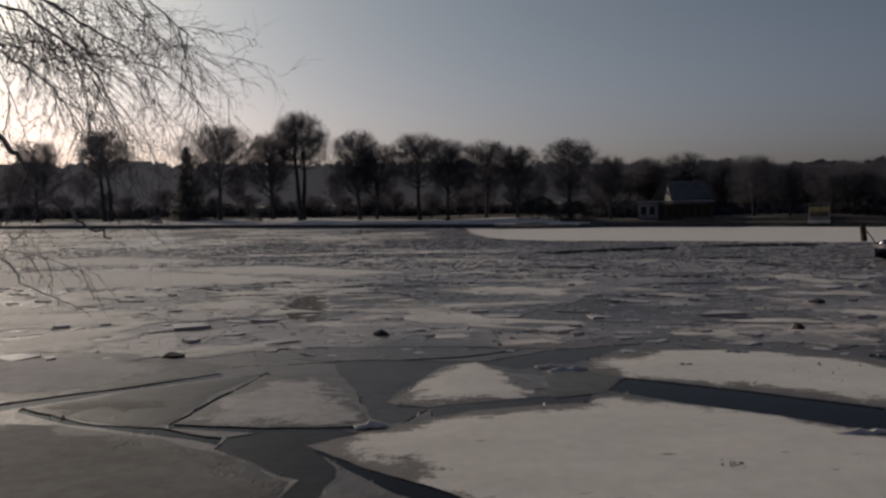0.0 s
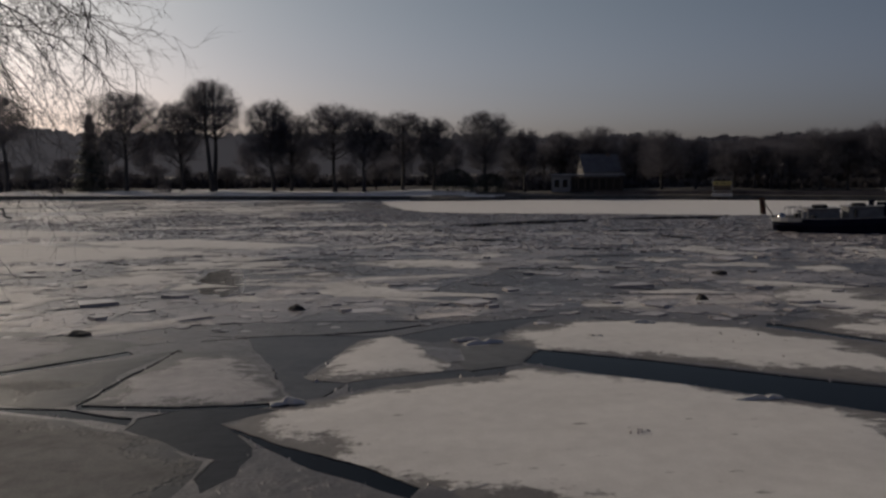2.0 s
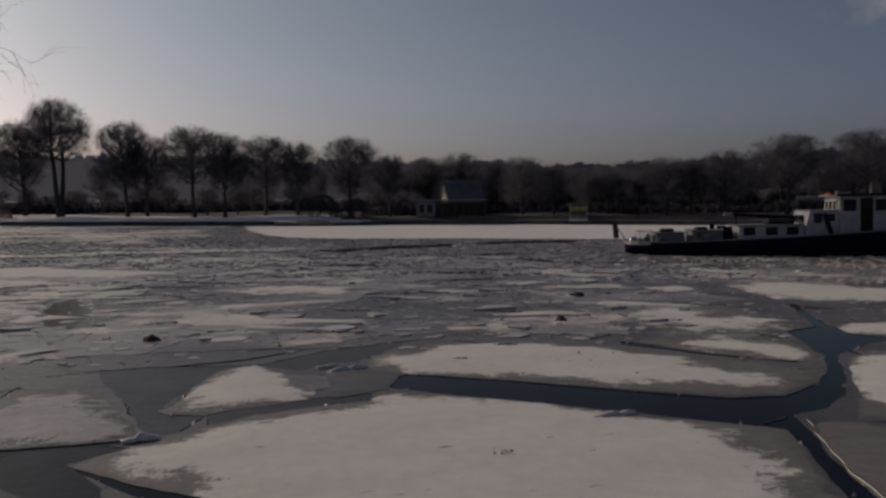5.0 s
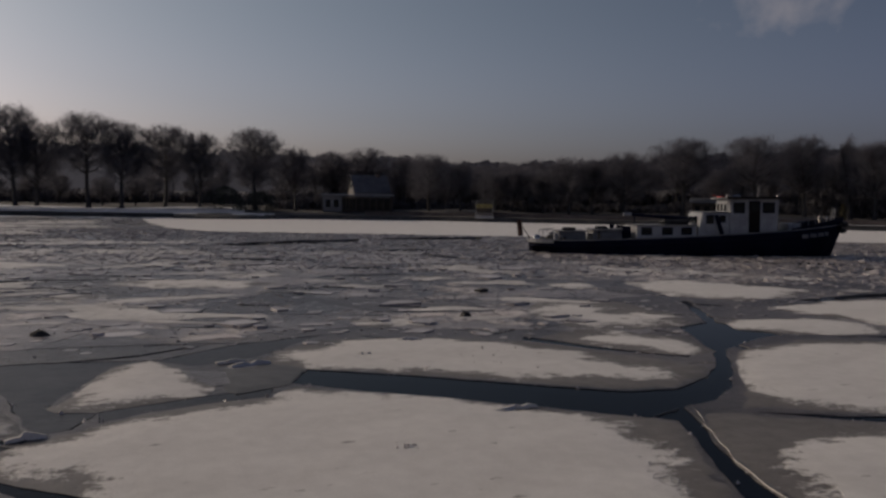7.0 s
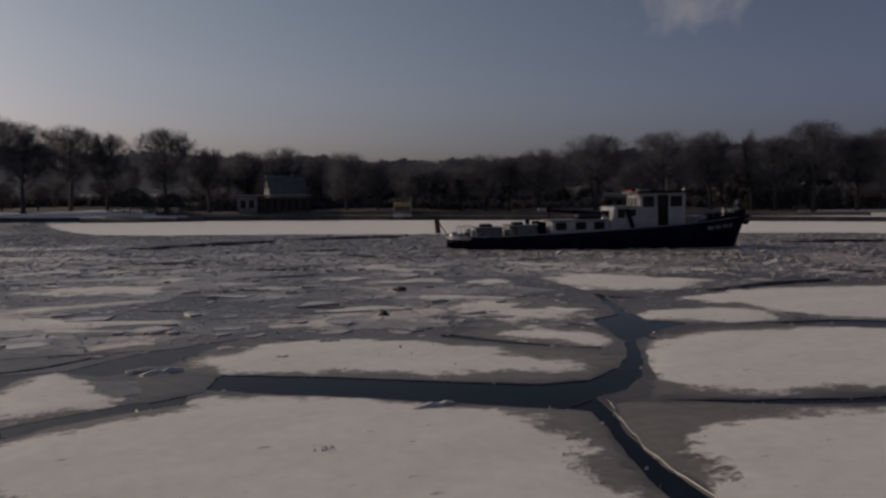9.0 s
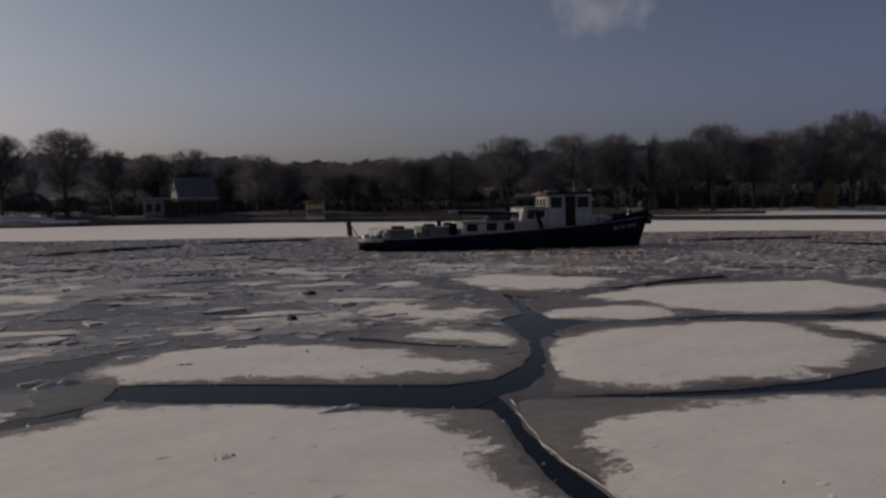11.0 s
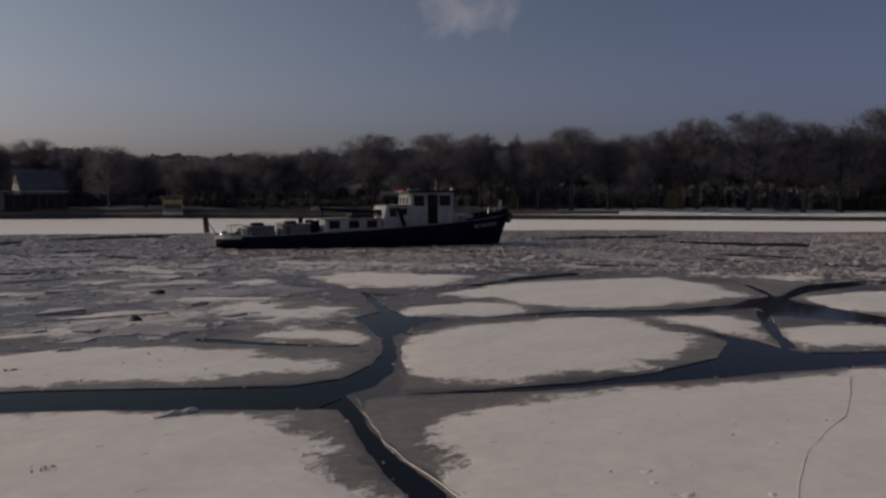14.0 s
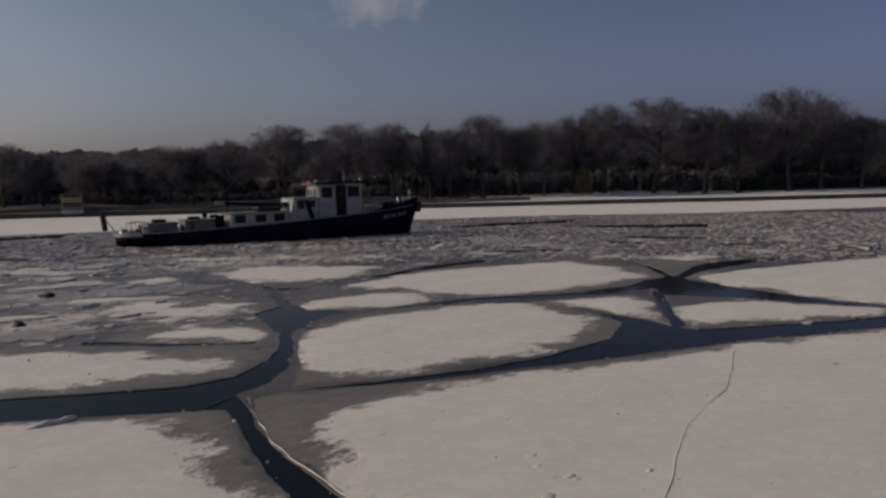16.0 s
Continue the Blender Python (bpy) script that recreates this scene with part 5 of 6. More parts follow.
def riverside_cafe():
    ob = tagged(new("riverside_pavilion", None), "low pale pavilion with glazed front and snowy flat roof", "pavilion")
    ob.matrix_world = facing(16.0, 8)
    part("wall", slab(-5.2, -2.4, 0, 4.5, 0, 2.35, 0.03), RENDERED, ob)
    part("wall", slab(-2.4, 5.2, 0.25, 4.5, 0, 2.2, 0.03), TIMBER, ob, "dark timber and glass front")
    part("roof", slab(-5.5, 5.5, -0.35, 4.9, 2.36, 2.52, 0.03), SLATE, ob)
    part("roof_snow", slab(-5.4, 5.4, -0.25, 4.8, 2.523, 2.62, 0.04), SNOW, ob, "snow lying on the roof")
    window(ob, -4.4, 1.25, 0.9, 1.3, -0.005)
    window(ob, -3.2, 1.25, 0.9, 1.3, -0.005)
    for i in range(7):
        window(ob, -1.8 + i * 1.02, 1.15, 0.9, 1.7, 0.245, trim=TIMBER)
    for i in range(4):
        part("post", slab(-1.8 + i * 2.2, -1.68 + i * 2.2, -0.3, -0.18, 0, 2.36, 0.01), TIMBER, ob)


def gabled_house():
    ob = tagged(new("gabled_house", None), "small house with a steep grey roof and pale gable", "house")
    ob.matrix_world = facing(16.75, 18.5) @ pose(0, 0, 0, 0, 0, -74)
    part("wall", gable_wall(-2.0, 2.0, -2.9, 2.9, 2.7, 5.2), RENDERED, ob)
    part("roof", gable_roof(-2.3, 2.3, -3.1, 3.1, 2.55, 5.3, 0.12, along_x=False), DUSTED, ob, "snow-covered roof")
    for x in (-1.0, 1.0):
        window(ob, x, 1.6, 0.9, 1.2, -2.905)
    window(ob, 0, 3.6, 0.8, 0.9, -2.905)
    part("chimney", slab(-0.3, 0.3, 1.2, 1.8, 4.6, 5.6, 0.02), PARAPET, ob)


def landing_stage():
    ob = tagged(new("landing_stage", None), "small white landing stage with a yellow signboard", "landing stage")
    ob.matrix_world = facing(24.9, 1.2) @ Matrix.Diagonal((0.75, 1, 0.9, 1))
    part("platform", slab(-1.7, 1.7, -2.2, 1.5, 0.0, 0.45, 0.03), WHITE_PAINT, ob)
    for x in (-1.5, 1.5):
        for y in (-1.6, 1.2):
            part("post", rod((x, y, 0.45), (x, y, 2.6), 0.06), WHITE_PAINT, ob)
    part("signboard", slab(-1.5, 1.5, -1.75, -1.66, 1.62, 2.2, 0.02), YELLOW_PAINT, ob, "yellow signboard")
    part("back_panel", slab(-1.45, 1.45, -1.64, 1.2, 0.9, 1.6, 0.02), TIMBER, ob, "dark panel below the signboard")
    part("roof", slab(-1.7, 1.7, -1.9, 1.5, 2.6, 2.72, 0.03), SLATE, ob)
    part("railing", slab(-1.5, 1.5, -1.9, -1.84, 0.75, 0.82, 0.01), WHITE_PAINT, ob)
    for x in (-1.2, -0.6, 0, 0.6, 1.2):
        part("baluster", rod((x, -1.87, 0.45), (x, -1.87, 0.75), 0.025), WHITE_PAINT, ob)
    # lettering that cannot be read, as bars
    for x, w in ((-0.9, 0.7), (0.15, 0.9), (1.0, 0.4)):
        part("lettering", slab(x - w / 2, x + w / 2, -1.762, -1.752, 1.84, 1.98, 0), TIMBER, ob)


def villa():
    ob = tagged(new("villa", None), "grey two-storey villa half hidden by trees", "house")
    ob.matrix_world = facing(27.2, 24)
    part("wall", slab(-4.0, 4.0, 0, 8, 0, 5.0, 0.03), GREY_WALL, ob)
    part("cornice", slab(-4.25, 4.25, -0.25, 8.25, 5.003, 5.3, 0.04), GREY_WALL, ob)
    part("roof", gable_roof(-4.1, 4.1, -0.1, 8.1, 5.3, 6.1, 0.1), SLATE, ob)
    for row in range(2):
        for i in range(5):
            window(ob, -3.0 + 1.5 * i, 1.5 + 2.2 * row, 0.85, 1.35, -0.005, trim=GREY_WALL)


def long_pavilion():
    ob = tagged(new("park_pavilion", None), "long low park pavilion with a snow-covered roof", "pavilion")
    ob.matrix_world = facing(40.6, 13)
    part("wall", slab(-3.3, 3.3, 0, 3.5, 0, 1.9, 0.03), TIMBER, ob)
    part("roof", gable_roof(-3.7, 3.7, -0.4, 3.9, 1.85, 2.5, 0.1), DUSTED, ob, "snow-covered pitched roof")
    for i in range(5):
        window(ob, -2.6 + 1.3 * i, 1.1, 0.8, 0.9, -0.005, trim=TIMBER)


for build in (riverside_cafe, gabled_house, landing_stage, villa, long_pavilion):
    build()


def park_bench(bearing, back):
    ob = tagged(new("park_bench", None), "weathered wooden bench on the snowy bank", "bench", "benches on the bank")
    ob.matrix_world = facing(bearing, back)
    for y in (0.05, 0.22, 0.39):
        part("slat", slab(-0.9, 0.9, y, y + 0.12, 0.44, 0.49, 0.01), TIMBER, ob)
    for z in (0.65, 0.82):
        part("slat", slab(-0.9, 0.9, 0.5, 0.54, z, z + 0.12, 0.01), TIMBER, ob)
    for x in (-0.7, 0.7):
        part("leg", slab(x - 0.05, x + 0.05, 0.05, 0.55, 0, 0.44, 0.01), QUAY, ob)


for b in (51.5, 61.5):
    park_bench(b, 7)


# ------------------------------------------------------------------ near bank and the tree that hangs over the water
def near_bank():
    n, t = Vector((0.342, 0.94, 0)), Vector((0.94, -0.342, 0))
    verts, faces = [], []
    rows = ((1.22, -0.3), (1.2, 1.25), (1.1, 1.36), (0.4, 1.42), (-3, 1.45), (-20, 1.8), (-400, 4))
    for i in range(61):
        a = (i - 30) * 7.0
        for d, z in rows:
            p = n * d + t * a
            w = 0.06 * noise.noise((a * 0.3, d, 0)) if d < 1.15 else 0
            verts.append((p.x, p.y, z + w))
    k = len(rows)
    for i in range(60):
        for j in range(k - 1):
            a = i * k + j
            faces.append((a, a + 1, a + k + 1, a + k))
    return mesh_of("ground", verts, faces, SNOW)


tagged(child("ground", near_bank(), None), "snowy near river bank behind a low wall", "ground", kind="structure")


def overhanging_tree():
    """A bare tree on the near bank whose thin boughs droop over the water."""
    r = random.Random(14)
    ob = tagged(new("overhanging_tree", None), "bare tree on the near bank with drooping twiggy boughs", "tree")
    foot = Vector((-8.2, 2.9, 1.3))
    ob.location = foot

    def spot(bearing, height, far):
        d = far * math.cos(radians(height))
        return Vector((d * math.sin(radians(bearing)), d * math.cos(radians(bearing)), 3 + far * math.sin(radians(height)))) - foot

    def spline(pts, k):
        out = []
        for i in range(len(pts) - 1):
            p0, p1, p2, p3 = pts[max(0, i - 1)], pts[i], pts[i + 1], pts[min(len(pts) - 1, i + 2)]
            for j in range(k):
                t = j / k
                out.append(0.5 * (2 * p1 + (p2 - p0) * t + (2 * p0 - 5 * p1 + 4 * p2 - p3) * t * t + (3 * p1 - p0 - 3 * p2 + p3) * t ** 3))
        out.append(pts[-1])
        return out

    trunk = Bush(3)
    line = spline([Vector((0, 0, -0.1)), Vector((0.1, 0.1, 1.2)), Vector((0.25, 0.35, 2.6)), Vector((0.35, 0.7, 4.0)), Vector((0.3, 1.0, 5.6))], 4)
    for i in range(len(line) - 1):
        s = i / (len(line) - 1)
        trunk.tube(line[i], line[i + 1], 0.2 - 0.12 * s + (0.09 if i == 0 else 0), 0.2 - 0.12 * (s + 1 / len(line)), 10)
    child("trunk", mesh_of("trunk", trunk.lv, trunk.lf, BARK, True), ob)
    knots = [line[6], line[8], line[10], line[12], line[14], line[16]]
    boughs = [
        ([(-38, 17, 6.0), (-27, 13.6, 6.1), (-22.4, 11.4, 6.4), (-17.2, 8.0, 6.6)], 0.015, 4, 25),
        ([(-40, 21, 6.2), (-27, 18, 6.4), (-22, 15.5, 6.6), (-16.6, 11.2, 6.8)], 0.016, 5, 26),
        ([(-37, 12, 5.8), (-29, 10.2, 5.9), (-25, 7.4, 6.0), (-24, 4.6, 6.0)], 0.012, 3, 17),
        ([(-36, 9.5, 5.4), (-28.8, 5.0, 5.5), (-26.6, 1.8, 5.6), (-24.2, -0.4, 5.6), (-22.2, -1.6, 5.7)], 0.020, 2, 3),
        ([(-38, 14, 5.6), (-28, 12.6, 5.8), (-23.4, 9.6, 6.1), (-21.6, 6.2, 6.2)], 0.014, 4, 23),
        ([(-38, 3, 5.2), (-30.5, -1.2, 5.3), (-27, -4.6, 5.4), (-23.6, -6.6, 5.4)], 0.007, 1, 1),
        ([(-36, 22, 6.6), (-25, 20, 6.9), (-22.5, 14.5, 7.1), (-17.6, 10.6, 7.2)], 0.014, 5, 26),
        ([(-36, 17, 6.8), (-30, 15.5, 7.0), (-25.5, 12, 7.2), (-22.5, 7.6, 7.3)], 0.012, 4, 22),
    ]
    for pts, thick, knot, count in boughs:
        g = Bush(int(thick * 9000) + count + knot)
        way = spline([knots[knot]] + [spot(*p) for p in pts], 7)
        k = len(way) - 1
        for i in range(k):
            way[i + 1] = way[i + 1] + Vector((r.gauss(0, 0.012), r.gauss(0, 0.012), r.gauss(0, 0.012)))
            g.tube(way[i], way[i + 1], thick * (1.25 - i / k), thick * (1.25 - (i + 1) / k), 6)

        def spray(p, d, length, rad, level):
            steps = 6 if level == 0 else 4
            sag = r.uniform(-0.42, 0.06) if level == 0 else r.uniform(-0.36, 0.16)
            for i in range(steps):
                d = (d + Vector((r.gauss(0, 0.17), r.gauss(0, 0.17), r.gauss(0, 0.12) + sag * (1.0 - 1.25 * i / steps)))).normalized()
                q = p + d * length / steps
                g.tube(p, q, rad * (1 - 0.75 * i / steps), rad * (1 - 0.75 * (i + 1) / steps), 4 if level == 0 else 3)
                p = q
                if level < 2 and i > 0:
                    for _ in range(r.randint(1, 2)):
                        spray(p, g.aside(d, r.uniform(0.4, 1.0)), length * r.uniform(0.3, 0.55), rad * 0.6, level + 1)

        for _ in range(count):
            i = r.randint(int(k * 0.3), k - 1)
            d = (way[i + 1] - way[i]).normalized()
            spray(way[i], g.aside(d, r.uniform(0.3, 1.0)), r.uniform(0.4, 0.95), r.uniform(0.003, 0.0056), 0)
        child("bough", mesh_of("bough", g.lv, g.lf, NEAR_TWIG, True), ob)


overhanging_tree()


# ------------------------------------------------------------------ the work boat
def work_boat():
    boat = tagged(new("work_boat", None), "black-hulled work boat with white cabin and wheelhouse in broken ice", "boat")
    boat.matrix_world = pose(*BOAT_AT, 0, 0, 0, -22) @ pose(0, 0, 0.0, 0, -0.8, 0) @ Matrix.Scale(0.855, 4)

    def sheer(x):
        s = (x + 10.9) / 21.8
        return 1.0 + 0.2 * s + 0.85 * s * s

    def half(x):
        s = (x + 10.9) / 21.8
        return 2.35 * min(1, (s / 0.16 + 0.02)) ** 0.45 * max(0.02, 1 - max(0, (s - 0.66) / 0.34) ** 2.3)

    stations = [-10.9, -10.7, -10.3, -9.6, -8.5, -7, -5, -3, -1, 1, 3, 5, 6.5, 7.8, 8.8, 9.6, 10.2, 10.6, 10.9]

    def rings(profile):
        return [[(x - 0.75 * max(0, (x - 5.5) / 5.4) ** 1.6 * (1 - max(-0.3, min(1, z / sheer(x)))), y, z) for y, z in profile(x)] for x in stations]

    def skin(rows, material, name, label="", closed=False):
        bm = bmesh.new()
        vs = [[bm.verts.new(p) for p in row] for row in rows]
        n = len(rows[0])
        for a, b in zip(vs, vs[1:]):
            for i in range(n if closed else n - 1):
                j = (i + 1) % n
                bm.faces.new((a[i], a[j], b[j], b[i]))
        for e in (vs[0], vs[-1]):
            if n > 2 and (closed or name == "hull"):
                bm.faces.new(e)
        bmesh.ops.remove_doubles(bm, verts=bm.verts, dist=0.002)
        bmesh.ops.recalc_face_normals(bm, faces=bm.faces)
        return part(name, bm, material, boat, label, smooth=(name == "hull"))

    def hull_profile(x):
        s = (x + 10.9) / 21.8
        h, top = half(x), sheer(x)
        rise = 0.82 * max(0, 1 - s / 0.17) ** 1.1          # the counter stern lifts clear of the water
        bow = max(0, (s - 0.7) / 0.3)
        w = h * (0.97 - 0.35 * bow)
        keel = -0.7 + rise * 1.3 + 0.5 * bow ** 3
        return [(-h, top), (-h * 0.995, top * 0.7), (-w, 0.1 + rise), (-w * 0.6, keel * 0.7), (0, keel), (w * 0.6, keel * 0.7), (w, 0.1 + rise), (h * 0.995, top * 0.7), (h, top)]

    skin(rings(hull_profile), HULL, "hull", "black-painted steel hull")
    skin(rings(lambda x: [(-half(x) * 0.985, sheer(x) - 0.16), (half(x) * 0.985, sheer(x) - 0.16)]), GREY_PAINT, "deck")
    for side in (-1, 1):
        skin(rings(lambda x: [(side * (half(x) - 0.02), sheer(x) - 0.42), (side * (half(x) + 0.07), sheer(x) - 0.4), (side * (half(x) + 0.07), sheer(x) - 0.28), (side * (half(x) - 0.02), sheer(x) - 0.26)]),
             HULL, "rubbing_strake", closed=True)
        skin(rings(lambda x: [(side * (half(x) - 0.05), sheer(x) - 0.05), (side * (half(x) + 0.03), sheer(x) - 0.05), (side * (half(x) + 0.03), sheer(x) + 0.03), (side * (half(x) - 0.05), sheer(x) + 0.03)]),
             GREY_PAINT, "gunwale", closed=True)
    # raised bulwark at the bow
    bow = [x for x in stations if x >= 6.5]
    for side in (-1, 1):
        bm = bmesh.new()
        vs = [[bm.verts.new((x, side * half(x) * k, sheer(x) + z)) for k, z in ((1.0, 0), (1.04, 0.12 + 0.09 * (x - 6.5)), (0.98, 0.12 + 0.09 * (x - 6.5)), (0.95, 0))] for x in bow]
        for a, b in zip(vs, vs[1:]):
            for i in range(4):
                bm.faces.new((a[i], a[(i + 1) % 4], b[(i + 1) % 4], b[i]))
        bmesh.ops.recalc_face_normals(bm, faces=bm.faces)
        part("bulwark", bm, HULL, boat)
    # tyre and rope fender round the stem
    bm = bmesh.new()
    for i in range(9):
        a0, a1 = math.pi * (i / 9 - 0.5), math.pi * ((i + 1) / 9 - 0.5)
        rod((10.55 + 0.45 * math.cos(a0), 0.62 * math.sin(a0), 2.05), (10.55 + 0.45 * math.cos(a1), 0.62 * math.sin(a1), 2.05), 0.2, 0.2, 8, bm)
        rod((10.55 + 0.38 * math.cos(a0), 0.55 * math.sin(a0), 1.6), (10.55 + 0.38 * math.cos(a1), 0.55 * math.sin(a1), 1.6), 0.17, 0.17, 8, bm)
    part("bow_fender", bm, RUBBER, boat, "black rubber bow fender")
    # scuffed pale patch with illegible lettering on the bow
    for i, (x, w) in enumerate(((7.5, 0.5), (8.15, 0.55), (8.8, 0.5), (9.3, 0.3))):
        y0, y1 = -half(x - w / 2) - 0.075, -half(x + w / 2) - 0.075
        bm = bmesh.new()
        q = [bm.verts.new(p) for p in ((x - w / 2, y0, sheer(x) - 0.62), (x + w / 2, y1, sheer(x) - 0.62), (x + w / 2, y1, sheer(x) - 0.36), (x - w / 2, y0, sheer(x) - 0.36))]
        f = bm.faces.new(q)
        ex = bmesh.ops.extrude_face_region(bm, geom=[f])["geom"]
        for g in ex:
            if isinstance(g, bmesh.types.BMVert):
                g.co.y += 0.03
        part("lettering", bm, GREY_PAINT, boat)

    base = lambda x: sheer(x) - 0.16

    def house(name, x0, x1, wide, high, rake0=0.0, rake1=0.0, material=WHITE_PAINT, label="", tumble=0.06, lift=0.0):
        """A deckhouse with raked ends and sides that lean in."""
        bm = bmesh.new()
        z0a, z0b = base(x0) + lift, base(x1) + lift
        z1 = max(z0a, z0b) + high
        lo = [(x0, -wide, z0a), (x1, -wide, z0b), (x1, wide, z0b), (x0, wide, z0a)]
        up = [(x0 + rake0, -wide + tumble, z1), (x1 - rake1, -wide + tumble, z1), (x1 - rake1, wide - tumble, z1), (x0 + rake0, wide - tumble, z1)]
        a, b = [bm.verts.new(p) for p in lo], [bm.verts.new(p) for p in up]
        bm.faces.new(a[::-1])
        bm.faces.new(b)
        for i in range(4):
            j = (i + 1) % 4
            bm.faces.new((a[i], a[j], b[j], b[i]))
        bmesh.ops.bevel(bm, geom=list(bm.edges), offset=0.05, segments=2, affect="EDGES")
        return part(name, bm, material, boat, label), z1

    def pane(parent, x, z, w, h, wide, name="window", round_off=0.05):
        """A dark pane with a raised rim on both sides of a deckhouse."""
        for side in (-1, 1):
            y = side * wide
            rim = part(name, slab(x - w / 2, x + w / 2, y - 0.025, y + 0.025, z - h / 2, z + h / 2, 0.02), HULL, parent)
            part("pane", slab(x - w / 2 + 0.05, x + w / 2 - 0.05, y - 0.03, y + 0.03, z - h / 2 + 0.05, z + h / 2 - 0.05, 0.01), GLASS, rim)

    # aft deck lockers and hatches
    for x0, x1, w, h in ((-8.4, -6.5, 1.2, 0.62), (-6.1, -4.1, 1.35, 0.66)):
        body, z1 = house("deck_locker", x0, x1, w, h, 0.05, 0.05, GREY_PAINT)
        part("lid", slab(x0 - 0.05, x1 + 0.05, -w - 0.04, w + 0.04, z1 + 0.002, z1 + 0.1, 0.03), GREY_PAINT, body)
        part("hatch", slab((x0 + x1) / 2 - 0.4, (x0 + x1) / 2 + 0.4, -w - 0.03, -w + 0.05, z1 - 0.5, z1 - 0.12, 0.02), GREY_PAINT, body)
    part("winch", rod((-3.75, -0.9, base(-3.7) + 0.45), (-3.75, 0.9, base(-3.7) + 0.45), 0.36, 0.36, 14), RUBBER, boat)
    for y in (-0.95, 0.95):
        part("winch_cheek", slab(-4.05, -3.45, y - 0.05, y + 0.05, base(-3.7) - 0.02, base(-3.7) + 0.95, 0.05), HULL, boat)
    trunk, z1 = house("cabin_trunk", -3.2, 0.9, 1.55, 0.78, 0.08, 0.0)
    for x in (-2.5, -1.1, 0.2):
        pane(trunk, x, z1 - 0.36, 0.74, 0.52, 1.53)
    part("trunk_roof", slab(-3.25, 0.95, -1.55, 1.55, z1 + 0.002, z1 + 0.06, 0.02), GREY_PAINT, trunk)
    # crane boom and stowed gear on the cabin trunk
    boom = part("crane_boom", rod((-3.3, 0.4, z1 + 0.75), (0.9, 0.3, z1 + 0.42), 0.1, 0.14, 8), HULL, boat)
    part("boom_head", slab(-3.7, -3.1, 0.28, 0.52, z1 + 0.62, z1 + 0.88, 0.04), WHITE_PAINT, boom, "pale boom head")
    part("boom_rest", rod((-2.9, 0.4, z1 + 0.06), (-2.9, 0.4, z1 + 0.68), 0.05), HULL, boom)
    part("tarpaulin", slab(-1.2, 0.7, -0.7, 0.6, z1 + 0.061, z1 + 0.42, 0.16), RUBBER, boat, "gear under a dark tarpaulin")
    # middle cabin with a raked after end
    mid, z2 = house("middle_cabin", 0.9, 3.05, 1.6, 1.55, 0.35, 0.0)
    pane(mid, 1.75, z2 - 0.45, 0.5, 0.62, 1.56)
    pane(mid, 2.6, z2 - 0.42, 0.42, 0.48, 1.56)
    part("cabin_roof", slab(1.2, 3.05, -1.6, 1.6, z2 + 0.002, z2 + 0.06, 0.02), GREY_PAINT, mid)
    part("after_pane", slab(1.02, 1.1, -0.8, 0.8, z2 - 0.75, z2 - 0.25, 0.02, m=Matrix.Identity(4)), GLASS, mid)
    part("boarding_ladder", rod((2.05, -1.7, z2 - 0.15), (2.5, -1.72, base(2.5) + 0.02), 0.07, 0.07, 6), HULL, boat)
    part("boarding_ladder", rod((2.2, -1.7, z2 - 0.15), (2.65, -1.72, base(2.5) + 0.02), 0.07, 0.07, 6), HULL, boat)
    # wheelhouse
    wh, z3 = house("wheelhouse", 3.05, 6.35, 1.5, 2.25, 0.12, -0.12)
    lo, hi = z3 - 0.95, z3 - 0.2
    for x, w in ((3.75, 0.8), (5.75, 0.85)):
        pane(wh, x, (lo + hi) / 2, w, hi - lo, 1.46)
    for side in (-1, 1):
        door = part("door", slab(4.4, 5.15, side * 1.5 - 0.05, side * 1.5 + 0.05, base(4.8) + 0.1, z3 - 0.12, 0.02), BROWN_DOOR, wh, "dark brown wheelhouse door")
        part("pane", slab(4.52, 5.03, side * 1.5 - 0.06, side * 1.5 + 0.06, lo + 0.1, hi, 0.02), GLASS, door)
    for x, lean in ((3.1, 0.05), (6.41, 0.05)):
        for y in (-0.72, 0.0, 0.72):
            rim = part("window", slab(x - 0.05, x + 0.03 + lean, y - 0.33, y + 0.33, lo, hi, 0.02), WHITE_PAINT, wh)
            part("pane", slab(x - 0.06, x + 0.04 + lean, y - 0.2, y + 0.2, lo + 0.12, hi - 0.12, 0.01), GLASS, rim)
    part("roof", slab(2.85, 6.75, -1.75, 1.75, z3 + 0.002, z3 + 0.12, 0.04), GREY_PAINT, wh)
    part("roof_edge", slab(2.83, 6.77, -1.77, -1.72, z3 + 0.03, z3 + 0.16, 0.01), BROWN_DOOR, wh)
    part("search_light", rod((3.3, -0.5, z3 + 0.12), (3.3, -0.5, z3 + 0.34), 0.14, 0.16, 10), STEEL, wh)
    part("horn", rod((3.9, 0.5, z3 + 0.2), (4.5, 0.5, z3 + 0.22), 0.05, 0.1, 8), STEEL, wh)
    part("radar_mast", rod((5.6, 0, z3 + 0.12), (5.6, 0, z3 + 1.0), 0.05, 0.03, 6), GREY_PAINT, wh)
    part("lamp", rod((6.4, -1.2, z3 + 0.12), (6.4, -1.2, z3 + 0.32), 0.07, 0.07, 8), STEEL, wh)
    bm = bmesh.new()
    bmesh.ops.create_grid(bm, x_segments=6, y_segments=4, size=0.5)
    for w in bm.verts:
        w.co = Vector((w.co.x * 0.9 + 2.55, w.co.y * 0.5 - 0.9, z3 + 0.18 + 0.07 * math.sin(w.co.x * 9) + 0.04 * w.co.y - 0.1 * w.co.x))
    part("red_cloth", bm, RED_CLOTH, boat, "rolled red cloth at the roof edge")
